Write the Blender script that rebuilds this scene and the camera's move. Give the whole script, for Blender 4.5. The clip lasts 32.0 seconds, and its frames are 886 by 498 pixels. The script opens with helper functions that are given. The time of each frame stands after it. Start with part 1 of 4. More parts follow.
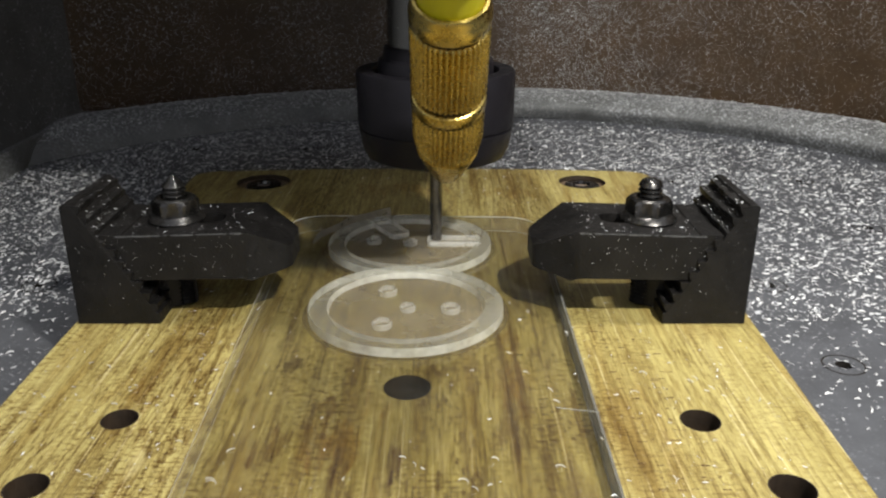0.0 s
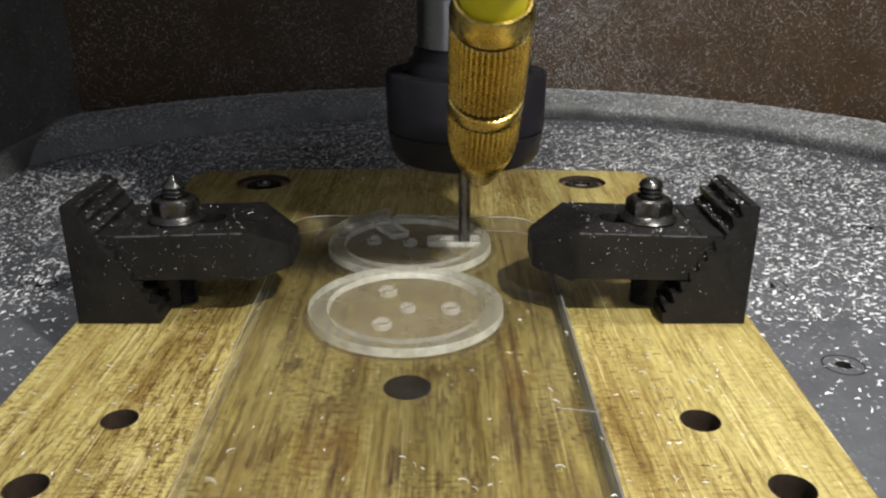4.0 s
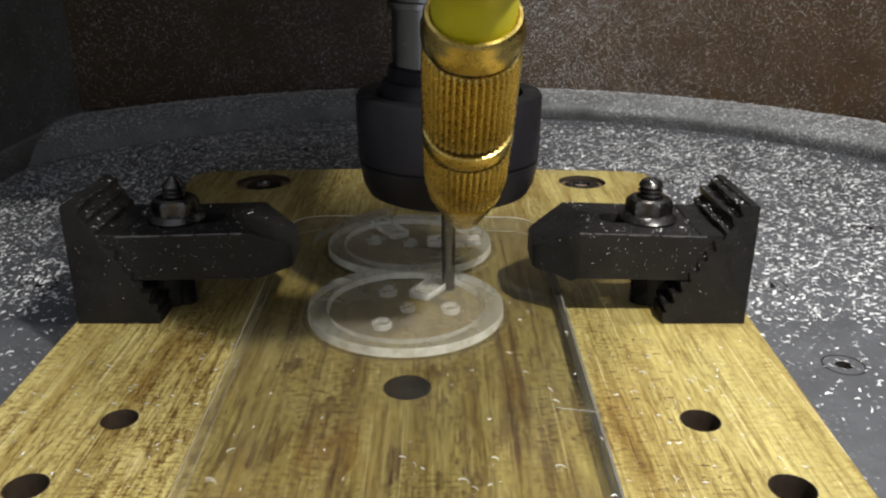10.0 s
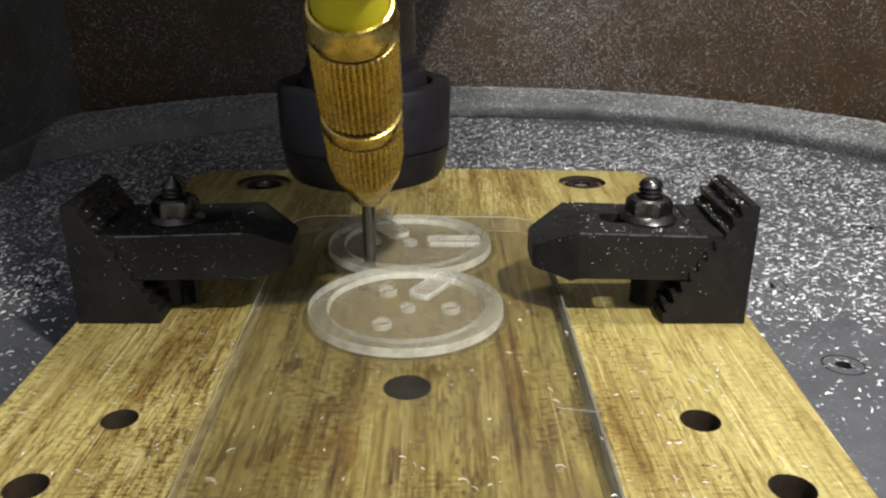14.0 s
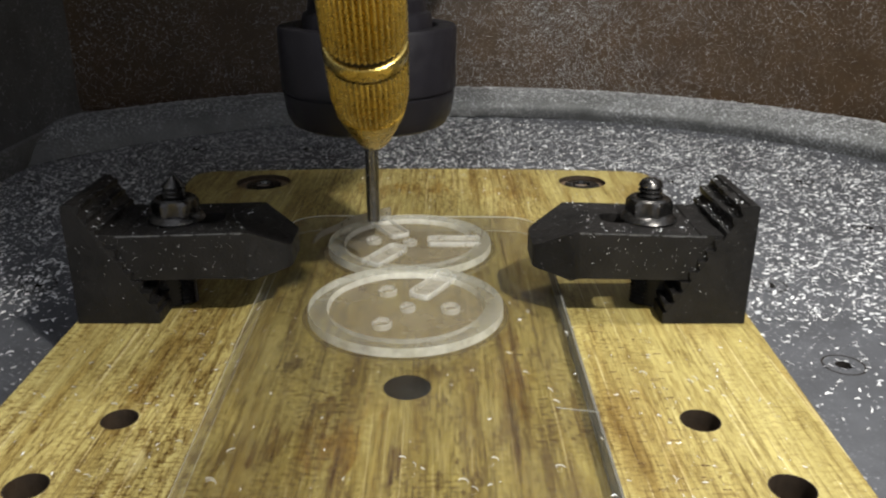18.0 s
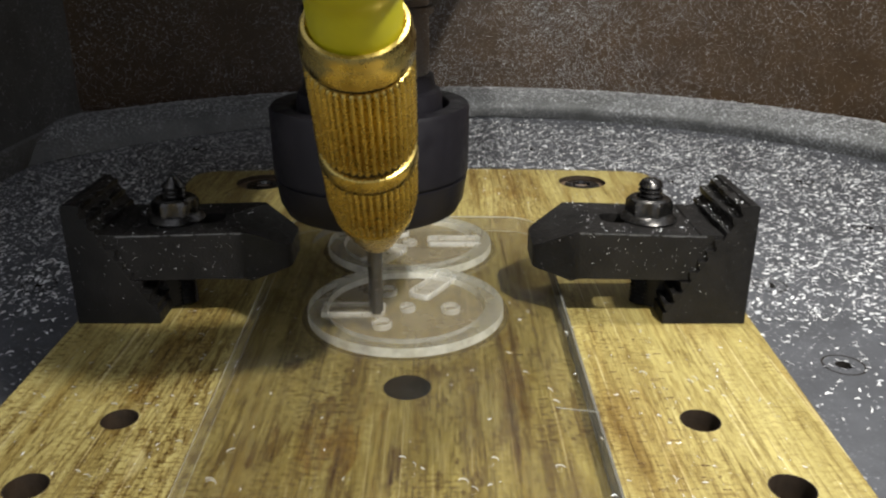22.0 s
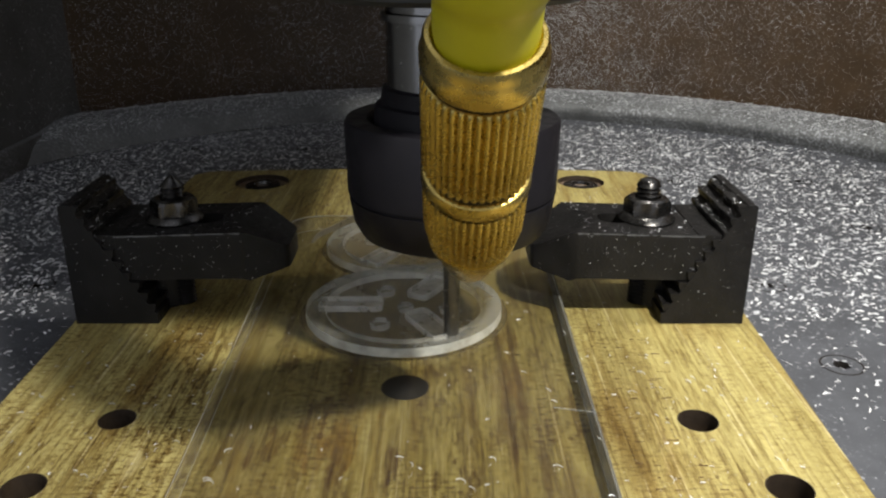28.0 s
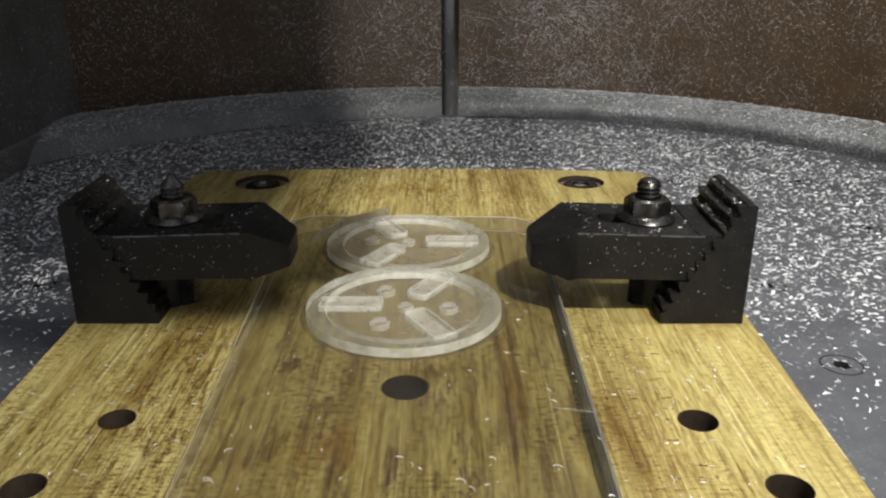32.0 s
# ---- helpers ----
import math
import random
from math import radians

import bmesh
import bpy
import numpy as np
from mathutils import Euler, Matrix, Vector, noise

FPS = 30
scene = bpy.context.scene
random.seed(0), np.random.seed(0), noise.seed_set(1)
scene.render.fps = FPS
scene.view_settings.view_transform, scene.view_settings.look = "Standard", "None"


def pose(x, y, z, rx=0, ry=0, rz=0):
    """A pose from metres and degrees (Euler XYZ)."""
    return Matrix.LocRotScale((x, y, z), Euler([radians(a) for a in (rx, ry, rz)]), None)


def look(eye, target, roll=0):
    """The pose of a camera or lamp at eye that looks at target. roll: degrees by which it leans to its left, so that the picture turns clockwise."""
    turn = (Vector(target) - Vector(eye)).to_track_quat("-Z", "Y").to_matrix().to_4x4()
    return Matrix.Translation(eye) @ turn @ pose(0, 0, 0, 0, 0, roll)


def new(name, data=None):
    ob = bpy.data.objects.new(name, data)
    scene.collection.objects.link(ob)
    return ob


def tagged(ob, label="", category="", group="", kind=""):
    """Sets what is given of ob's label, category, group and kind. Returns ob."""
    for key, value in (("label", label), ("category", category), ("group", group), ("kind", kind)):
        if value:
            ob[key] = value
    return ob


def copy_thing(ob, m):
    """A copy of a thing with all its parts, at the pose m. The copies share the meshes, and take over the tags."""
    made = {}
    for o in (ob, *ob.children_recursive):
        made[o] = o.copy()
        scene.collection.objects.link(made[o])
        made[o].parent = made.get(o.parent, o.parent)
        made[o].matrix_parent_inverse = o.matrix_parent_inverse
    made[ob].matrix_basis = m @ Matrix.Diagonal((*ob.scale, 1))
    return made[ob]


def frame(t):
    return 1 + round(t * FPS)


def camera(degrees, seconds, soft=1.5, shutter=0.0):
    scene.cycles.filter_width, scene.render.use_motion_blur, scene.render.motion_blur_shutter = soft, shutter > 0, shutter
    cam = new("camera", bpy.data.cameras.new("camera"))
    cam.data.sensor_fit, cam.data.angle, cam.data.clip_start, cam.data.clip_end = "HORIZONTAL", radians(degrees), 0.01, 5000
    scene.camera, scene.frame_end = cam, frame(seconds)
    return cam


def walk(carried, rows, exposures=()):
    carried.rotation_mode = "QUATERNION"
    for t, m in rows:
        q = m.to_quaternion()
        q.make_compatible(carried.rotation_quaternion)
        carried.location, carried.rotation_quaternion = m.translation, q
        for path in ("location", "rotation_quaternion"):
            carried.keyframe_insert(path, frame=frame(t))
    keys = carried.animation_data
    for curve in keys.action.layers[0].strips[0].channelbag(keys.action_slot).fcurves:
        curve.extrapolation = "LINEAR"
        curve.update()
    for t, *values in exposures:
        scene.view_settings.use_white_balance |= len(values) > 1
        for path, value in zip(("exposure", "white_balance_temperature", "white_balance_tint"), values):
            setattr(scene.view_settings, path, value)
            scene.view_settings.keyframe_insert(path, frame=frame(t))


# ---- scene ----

import itertools

MM = 0.001
# camera: fixed beside the table, pushed half a millimetre late in the shot
cam = camera(56.8, 32.0, soft=2.25)


def cam_pose(x, y, z):
    return pose(x * MM, y * MM, z * MM, 90 - 20.98, 0, 0)


walk(cam, [(0, cam_pose(0, 0, 80.7)), (25.5, cam_pose(0, 0, 80.7)), (27.5, cam_pose(0.42, 0, 80.7)), (32, cam_pose(0.42, 0, 80.7))],
     exposures=[(0, 0.0), (32, 0.0)])

# ---- world and light ----
world = bpy.data.worlds.new("room")
world.use_nodes = True
scene.world = world
world.node_tree.nodes["Background"].inputs["Color"].default_value = (0.88, 0.92, 1.0, 1)
world.node_tree.nodes["Background"].inputs["Strength"].default_value = 0.64


def area_lamp(name, eye, target, size, power, colour, spread):
    data = bpy.data.lights.new(name, "AREA")
    data.shape, data.size, data.energy, data.color, data.spread = "DISK", size * MM, power, colour, radians(spread)
    ob = new(name, data)
    ob.matrix_world = look([c * MM for c in eye], [c * MM for c in target])
    return ob


area_lamp("work_lamp", (124, -30, 290), (60, 230, 0), 22, 0.82, (1.0, 0.975, 0.895), 120)
# the machine's own lamp, high over the bed beside the spindle
area_lamp("machine_lamp", (50, 188, 480), (60, 230, 0), 36, 1.26, (1.0, 0.975, 0.895), 180)


# ---- materials ----
def material(name):
    m = bpy.data.materials.new(name)
    m.use_nodes = True
    return m, m.node_tree, m.node_tree.nodes["Principled BSDF"]


def node(tree, kind, **values):
    n = tree.nodes.new(kind)
    for key, value in values.items():
        if key in n.inputs:
            n.inputs[key].default_value = value
    return n


def coords(tree, scale=(1, 1, 1), kind="Object", turn=(0, 0, 0)):
    c, m = tree.nodes.new("ShaderNodeTexCoord"), tree.nodes.new("ShaderNodeMapping")
    m.inputs["Scale"].default_value = scale
    m.inputs["Rotation"].default_value = turn
    tree.links.new(c.outputs[kind], m.inputs["Vector"])
    return m.outputs["Vector"]


def noise_at(tree, vector, scale, detail=4.0, rough=0.6, distort=0.0):
    n = node(tree, "ShaderNodeTexNoise", Scale=scale, Detail=detail, Roughness=rough, Distortion=distort)
    tree.links.new(vector, n.inputs["Vector"])
    return n.outputs["Fac"]


def ramp(tree, fac, *stops):
    r = tree.nodes.new("ShaderNodeValToRGB")
    while len(r.color_ramp.elements) < len(stops):
        r.color_ramp.elements.new(0.5)
    for e, (at, colour) in zip(r.color_ramp.elements, stops):
        e.position, e.color = at, (*colour, 1) if len(colour) == 3 else colour
    tree.links.new(fac, r.inputs["Fac"])
    return r.outputs["Color"]


def grey(v):
    return (v, v, v)


def mix(tree, fac, a, b, how="MIX"):
    n = tree.nodes.new("ShaderNodeMix")
    n.data_type, n.blend_type = "RGBA", how
    for value, at in ((fac, 0), (a, 6), (b, 7)):
        if hasattr(value, "links"):
            tree.links.new(value, n.inputs[at])
        else:
            n.inputs[at].default_value = value if at == 0 else (*value, 1)
    return n.outputs[2]


def bump(tree, bsdf, height, strength, distance):
    b = node(tree, "ShaderNodeBump", Strength=strength, Distance=distance)
    tree.links.new(height, b.inputs["Height"])
    tree.links.new(b.outputs["Normal"], bsdf.inputs["Normal"])


def spot(tree, x, y, rx, ry, wobble=0.75):
    """A soft-edged mark of its own shape, centred at x, y (millimetres): 1 inside, 0 outside."""
    at = tree.nodes.new("ShaderNodeMapping")
    at.vector_type = "TEXTURE"
    at.inputs["Location"].default_value = (x * MM, y * MM, 0)
    at.inputs["Scale"].default_value = (rx * MM, ry * MM, 1)
    tree.links.new(coords(tree), at.inputs["Vector"])
    far = tree.nodes.new("ShaderNodeVectorMath")
    far.operation = "LENGTH"
    tree.links.new(at.outputs[0], far.inputs[0])
    rough = tree.nodes.new("ShaderNodeMath")
    rough.operation = "MULTIPLY_ADD"
    rough.inputs[1].default_value = wobble * 2
    tree.links.new(noise_at(tree, coords(tree, (1, 0.22, 1)), 330, 6, 0.7), rough.inputs[0])
    tree.links.new(far.outputs["Value"], rough.inputs[2])
    return ramp(tree, rough.outputs[0], (0.25 + wobble * 0.8, grey(1)), (1.1 + wobble, grey(0)))


def mat_wood():
    m, t, b = material("oiled_plywood")
    lean = (0, 0, radians(1.2))
    broad = ramp(t, noise_at(t, coords(t, (1, 0.05, 1), turn=lean), 60, 3, 0.6, 0.25), (0.32, (0.335, 0.270, 0.094)), (0.50, (0.41, 0.343, 0.126)), (0.70, (0.475, 0.405, 0.165)))
    # soft growth bands, then fine fibres
    column = ramp(t, noise_at(t, coords(t, (1, 0.05, 1), turn=lean), 230, 3, 0.55), (0.34, (0.68, 0.58, 0.44)), (0.50, grey(1.0)), (0.66, grey(1.06)))
    c = mix(t, 0.8, broad, column, "MULTIPLY")
    fine = ramp(t, noise_at(t, coords(t, (1, 0.045, 1), turn=lean), 1500, 4, 0.7), (0.36, (0.62, 0.55, 0.43)), (0.50, grey(0.97)), (0.62, grey(1.16)))
    c = mix(t, 0.75, c, fine, "MULTIPLY")
    # pale sanding scratches along the grain
    scratch = ramp(t, noise_at(t, coords(t, (1, 0.012, 1), turn=(0, 0, radians(2.4))), 1500, 1, 0.4), (0.665, grey(0)), (0.70, grey(0.6)))
    c = mix(t, scratch, c, (0.64, 0.56, 0.30))
    # broken brown pores, a few millimetres long, in clusters
    pores = ramp(t, noise_at(t, coords(t, (1, 0.17, 1), turn=lean), 1050, 4, 0.7), (0.40, (0.30, 0.20, 0.10)), (0.51, grey(1)))
    cluster = ramp(t, noise_at(t, coords(t, (1, 0.28, 1)), 46, 4, 0.65), (0.42, grey(0.05)), (0.60, grey(0.85)))
    # one side of the board has been sanded clean
    side = t.nodes.new("ShaderNodeSeparateXYZ")
    t.links.new(coords(t, (10, 10, 10)), side.inputs[0])
    wander = t.nodes.new("ShaderNodeMath")
    wander.operation = "ADD"
    t.links.new(side.outputs["X"], wander.inputs[0])
    t.links.new(noise_at(t, coords(t, (1, 0.3, 1)), 40, 4, 0.6), wander.inputs[1])
    worn = ramp(t, wander.outputs[0], (0.62, grey(1)), (0.85, grey(0.62)))
    cluster = mix(t, 1.0, cluster, worn, "MULTIPLY")
    c = mix(t, cluster, c, mix(t, 1.0, c, pores, "MULTIPLY"))
    streak = ramp(t, noise_at(t, coords(t, (1, 0.03, 1), turn=lean), 640, 4, 0.7), (0.37, (0.42, 0.32, 0.20)), (0.47, grey(1)), (0.64, grey(1.10)))
    c = mix(t, mix(t, 0.75, grey(0), worn), c, mix(t, 1.0, c, streak, "MULTIPLY"))
    # rows of short cross-grain saw marks, in columns
    ticks = ramp(t, noise_at(t, coords(t, (0.42, 1, 1)), 1200, 4, 0.75), (0.41, (0.34, 0.24, 0.13)), (0.51, grey(1)))
    patch = ramp(t, noise_at(t, coords(t, (1, 0.35, 1)), 52, 4, 0.6), (0.40, grey(0.12)), (0.58, grey(0.95)))
    patch = mix(t, 1.0, patch, worn, "MULTIPLY")
    c = mix(t, patch, c, mix(t, 1.0, c, ticks, "MULTIPLY"))
    stains = ramp(t, noise_at(t, coords(t, (1, 0.4, 1)), 34, 6, 0.72), (0.36, (0.58, 0.46, 0.32)), (0.50, grey(1)))
    c = mix(t, 0.7, c, stains, "MULTIPLY")
    # brown oil stains, each with a place and shape of its own, some with shade painted in
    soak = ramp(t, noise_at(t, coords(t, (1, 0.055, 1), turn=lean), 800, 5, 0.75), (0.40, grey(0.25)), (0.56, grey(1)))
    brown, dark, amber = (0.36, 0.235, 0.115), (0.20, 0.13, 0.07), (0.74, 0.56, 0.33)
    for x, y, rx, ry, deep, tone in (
            # broad amber, mostly under the sheet: oily wood and dimmer light painted together
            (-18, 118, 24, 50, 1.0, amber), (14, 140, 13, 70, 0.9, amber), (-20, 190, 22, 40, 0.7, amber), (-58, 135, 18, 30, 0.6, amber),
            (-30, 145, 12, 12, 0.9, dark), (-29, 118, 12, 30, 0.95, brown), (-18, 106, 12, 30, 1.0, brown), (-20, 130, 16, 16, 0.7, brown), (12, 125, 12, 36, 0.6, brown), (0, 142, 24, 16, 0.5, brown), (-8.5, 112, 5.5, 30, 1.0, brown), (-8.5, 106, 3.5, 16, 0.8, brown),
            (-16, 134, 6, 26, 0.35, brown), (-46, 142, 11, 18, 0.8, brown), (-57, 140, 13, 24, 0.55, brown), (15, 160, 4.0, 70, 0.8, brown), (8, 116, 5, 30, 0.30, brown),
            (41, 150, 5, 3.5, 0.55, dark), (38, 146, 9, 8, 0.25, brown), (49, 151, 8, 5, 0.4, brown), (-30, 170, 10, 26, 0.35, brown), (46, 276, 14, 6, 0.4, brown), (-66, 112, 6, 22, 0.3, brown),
            # back end: brown wood with the shade behind the spindle painted in
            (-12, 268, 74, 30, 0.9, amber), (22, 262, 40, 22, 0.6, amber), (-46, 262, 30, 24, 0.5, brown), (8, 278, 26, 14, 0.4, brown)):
        stain_shade = mix(t, 1.0, mix(t, deep, grey(0), spot(t, x, y, rx, ry)), soak, "MULTIPLY")
        c = mix(t, stain_shade, c, mix(t, 1.0, c, tone, "MULTIPLY"))
    # strips rubbed pale by use
    for x, y, rx, ry, deep in ((0.5, 112, 4.5, 34, 0.5), (-36, 110, 2.2, 34, 0.6), (-50, 112, 6, 20, 0.5), (48, 120, 18, 30, 0.12)):
        pale = mix(t, 1.0, mix(t, deep, grey(0), spot(t, x, y, rx, ry)), soak, "MULTIPLY")
        c = mix(t, pale, c, (0.57, 0.48, 0.215))
    # pale dust rubbed into the surface
    dust = ramp(t, noise_at(t, coords(t), 1300, 2, 0.6), (0.66, grey(0)), (0.73, grey(0.4)))
    c = mix(t, dust, c, (0.64, 0.60, 0.48))
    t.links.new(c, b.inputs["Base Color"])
    b.inputs["Roughness"].default_value = 0.42
    bump(t, b, fine, 0.4, 0.0003)
    return m


def mat_floor(name, base, speck, relief=0.25):
    m, t, b = material(name)
    v = coords(t)
    c = ramp(t, noise_at(t, v, 60, 6, 0.7), (0.3, tuple(x * 0.72 for x in base)), (0.7, tuple(x * 1.25 for x in base)))
    dust = ramp(t, noise_at(t, v, 900, 3, 0.7), (0.60 - speck, grey(0)), (0.72 - speck, grey(1)))
    area = ramp(t, noise_at(t, v, 22, 3, 0.6), (0.38, grey(0)), (0.62, grey(0.8)))
    c = mix(t, mix(t, 1.0, dust, area, "MULTIPLY"), c, (0.52, 0.53, 0.56))
    t.links.new(c, b.inputs["Base Color"])
    b.inputs["Roughness"].default_value = 0.5
    bump(t, b, noise_at(t, v, 1100, 4, 0.75), relief, 0.0004)
    return m


def mat_plain(name, base, rough, metal=0.0, vary=0.25, scale=120, relief=0.1, speck=0.0, shine=0.5):
    m, t, b = material(name)
    v = coords(t)
    c = ramp(t, noise_at(t, v, scale, 5, 0.65), (0.3, tuple(x * (1 - vary) for x in base)), (0.7, tuple(min(1, x * (1 + vary)) for x in base)))
    if speck:
        dust = ramp(t, noise_at(t, v, 1500, 2, 0.6), (0.74 - speck * 0.1, grey(0)), (0.79 - speck * 0.1, grey(1)))
        c = mix(t, dust, c, (0.45, 0.45, 0.46))
    t.links.new(c, b.inputs["Base Color"])
    b.inputs["Metallic"].default_value, b.inputs["Specular IOR Level"].default_value = metal, shine
    r = ramp(t, noise_at(t, v, scale * 4, 3, 0.6), (0.3, grey(rough * 0.8)), (0.7, grey(min(1, rough * 1.25))))
    t.links.new(r, b.inputs["Roughness"])
    if relief:
        bump(t, b, noise_at(t, v, scale * 9, 3, 0.6), relief, 0.0003)
    return m


def mat_acrylic():
    m, t, b = material("clear_acrylic")
    clear, gloss, both = t.nodes.new("ShaderNodeBsdfTransparent"), t.nodes.new("ShaderNodeBsdfGlossy"), t.nodes.new("ShaderNodeMixShader")
    clear.inputs["Color"].default_value = (0.86, 0.85, 0.80, 1)
    scratch = noise_at(t, coords(t, (1, 0.2, 1)), 260, 4, 0.7)
    t.links.new(ramp(t, scratch, (0.4, grey(0.05)), (0.75, grey(0.16))), gloss.inputs["Roughness"])
    facing = node(t, "ShaderNodeLayerWeight", Blend=0.5)
    steep = t.nodes.new("ShaderNodeMath")
    steep.operation = "POWER"
    steep.inputs[1].default_value = 4.5
    t.links.new(facing.outputs["Facing"], steep.inputs[0])
    t.links.new(steep.outputs[0], both.inputs[0])
    t.links.new(clear.outputs[0], both.inputs[1]), t.links.new(gloss.outputs[0], both.inputs[2])
    # scratch haze, with the sheet's milky reflection painted in as faint grey diffuse
    haze, veil = node(t, "ShaderNodeBsdfDiffuse", Color=(0.62, 0.62, 0.60, 1)), t.nodes.new("ShaderNodeMixShader")
    t.links.new(ramp(t, scratch, (0.35, grey(0.006)), (0.75, grey(0.03))), veil.inputs[0])
    t.links.new(both.outputs[0], veil.inputs[1]), t.links.new(haze.outputs[0], veil.inputs[2])
    t.links.new(veil.outputs[0], t.nodes["Material Output"].inputs["Surface"])
    return m


def mat_frosted(name, cover, tint=(0.80, 0.82, 0.80), rough=0.45, scale=260, through_light=0.45):
    """Milled acrylic: partly clear, partly scattering where the cutter has dulled it."""
    m, t, b = material(name)
    b.inputs["Base Color"].default_value = (*tint, 1)
    b.inputs["Roughness"].default_value = rough
    clear, both, soft = t.nodes.new("ShaderNodeBsdfTransparent"), t.nodes.new("ShaderNodeMixShader"), t.nodes.new("ShaderNodeMixShader")
    glow = t.nodes.new("ShaderNodeBsdfTranslucent")
    glow.inputs["Color"].default_value = (*tint, 1)
    soft.inputs[0].default_value = through_light
    t.links.new(b.outputs[0], soft.inputs[1]), t.links.new(glow.outputs[0], soft.inputs[2])
    f = ramp(t, noise_at(t, coords(t), scale, 4, 0.6), (0.3, grey(cover * 0.7)), (0.7, grey(min(1, cover * 1.35))))
    t.links.new(f, both.inputs[0])
    t.links.new(clear.outputs[0], both.inputs[1]), t.links.new(soft.outputs[0], both.inputs[2])
    t.links.new(both.outputs[0], t.nodes["Material Output"].inputs["Surface"])
    return m


def mat_chip():
    m, t, b = material("acrylic_swarf")
    g = t.nodes.new("ShaderNodeNewGeometry")
    c = ramp(t, g.outputs["Random Per Island"], (0.0, (0.46, 0.47, 0.50)), (1.0, (0.92, 0.93, 0.94)))
    t.links.new(c, b.inputs["Base Color"])
    b.inputs["Roughness"].default_value = 0.45
    return m


WOOD = mat_wood()
FLOOR = mat_floor("grey_painted_bed", (0.080, 0.083, 0.094), 0.0)
RIM = mat_floor("grey_rim_paint", (0.135, 0.138, 0.138), 0.10, 1.0)
BROWN = mat_floor("brown_wall_paint", (0.054, 0.031, 0.013), 0.03)
SIDE = mat_floor("grey_side_panel", (0.11, 0.112, 0.112), 0.04)
BLACK = mat_plain("black_oxide_steel", (0.0075, 0.0068, 0.0066), 0.5, 0.0, 0.5, 160, 0.5, speck=0.3, shine=0.28)
NUTBLACK = mat_plain("black_oxide_nut", (0.010, 0.0092, 0.012), 0.45, 0.0, 0.25, 90, 0.05, shine=0.2)
STEEL = mat_plain("ground_steel", (0.33, 0.33, 0.335), 0.22, 1.0, 0.1, 200, 0.03)
DARKSTEEL = mat_plain("dark_plated_steel", (0.085, 0.083, 0.081), 0.14, 0.9, 0.35, 400, 0.08)
NUTSTEEL = mat_plain("worn_blackened_steel", (0.075, 0.072, 0.070), 0.22, 0.9, 0.6, 380, 0.15)
WORN = mat_plain("worn_bare_steel", (0.13, 0.13, 0.13), 0.4, 0.6, 0.5, 700, 0.1)
CARBIDE = mat_plain("grey_carbide", (0.17, 0.165, 0.16), 0.22, 0.9, 0.12, 300, 0.02)
BRASS = mat_plain("machined_brass", (0.52, 0.39, 0.12), 0.27, 1.0, 0.16, 200, 0.06)
# near-black brass: the dark of grooves and bore painted into the colour
BRASSDARK = mat_plain("groove_shade_brass", (0.035, 0.02, 0.006), 0.6, 0.4, 0.2, 300, 0.05)
YELLOW = mat_plain("yellow_hose", (0.46, 0.42, 0.010), 0.40, 0.0, 0.06, 60, 0.02)
HOUSING = mat_plain("dark_spindle_housing", (0.03, 0.03, 0.032), 0.5, 0.0, 0.2, 60, 0.05)
# pale grey, so the unseen shade block reflects some light back
BLOCK_GREY = mat_plain("shade_block_grey", (0.24, 0.24, 0.235), 0.5, 0.0, 0.12, 40, 0.05)
# near-black colour puts the shade inside holes into the material
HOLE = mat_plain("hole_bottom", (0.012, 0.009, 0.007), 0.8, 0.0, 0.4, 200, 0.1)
ACRYLIC = mat_acrylic()
FROST = mat_frosted("milled_floor", 0.38, (0.46, 0.41, 0.32), scale=70)
FROST_RING = mat_frosted("milled_ring", 0.36, (0.50, 0.50, 0.45), scale=70)
DISH_WALL = mat_frosted("milled_dish_wall", 0.52, (0.72, 0.71, 0.64), through_light=0.12)
FROST_WALL = mat_frosted("milled_wall", 0.55, (0.74, 0.74, 0.66), through_light=0.15)
FROST_SLOT = mat_frosted("milled_slot", 0.32, (0.88, 0.88, 0.84))
FROST_SIDE = mat_frosted("milled_boss_side", 0.30, (0.86, 0.86, 0.82), through_light=0.3)
FROST_BOSS = mat_frosted("milled_boss", 0.12, (0.86, 0.86, 0.82))
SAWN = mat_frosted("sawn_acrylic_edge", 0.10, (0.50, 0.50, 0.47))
# darker opaque copy: the right edge's shade band put into colour
EDGE_DARK = mat_frosted("dark_acrylic_edge", 0.8, (0.24, 0.235, 0.22))
# pale opaque colour paints in the light that the edges catch
EDGE_GLINT = mat_frosted("edge_glint", 0.9, (0.75, 0.77, 0.76))
SIDE_CLEAR = mat_frosted("polished_acrylic_side", 0.08, (0.55, 0.56, 0.54))
LINE_GLINT = mat_frosted("painted_reflection", 0.35, (0.55, 0.56, 0.54))
DISC_SHADE = mat_frosted("painted_disc_shade", 0.42, (0.12, 0.095, 0.06))
FIN = mat_frosted("waste_acrylic", 0.5, (0.46, 0.43, 0.36), scale=120)
CURL = mat_frosted("curled_shaving", 0.6, (0.74, 0.74, 0.70), through_light=0.3)
CHIP = mat_chip()
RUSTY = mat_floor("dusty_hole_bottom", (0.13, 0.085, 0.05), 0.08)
# dirty hole walls, painted darker still for the shade of their depth
HOLE_WALL = mat_plain("dark_hole_wall", (0.030, 0.018, 0.009), 0.7, 0.0, 0.4, 300, 0.1)
BURN = mat_plain("burn_mark", (0.10, 0.055, 0.02), 0.7, 0.0, 0.4, 500, 0.1)


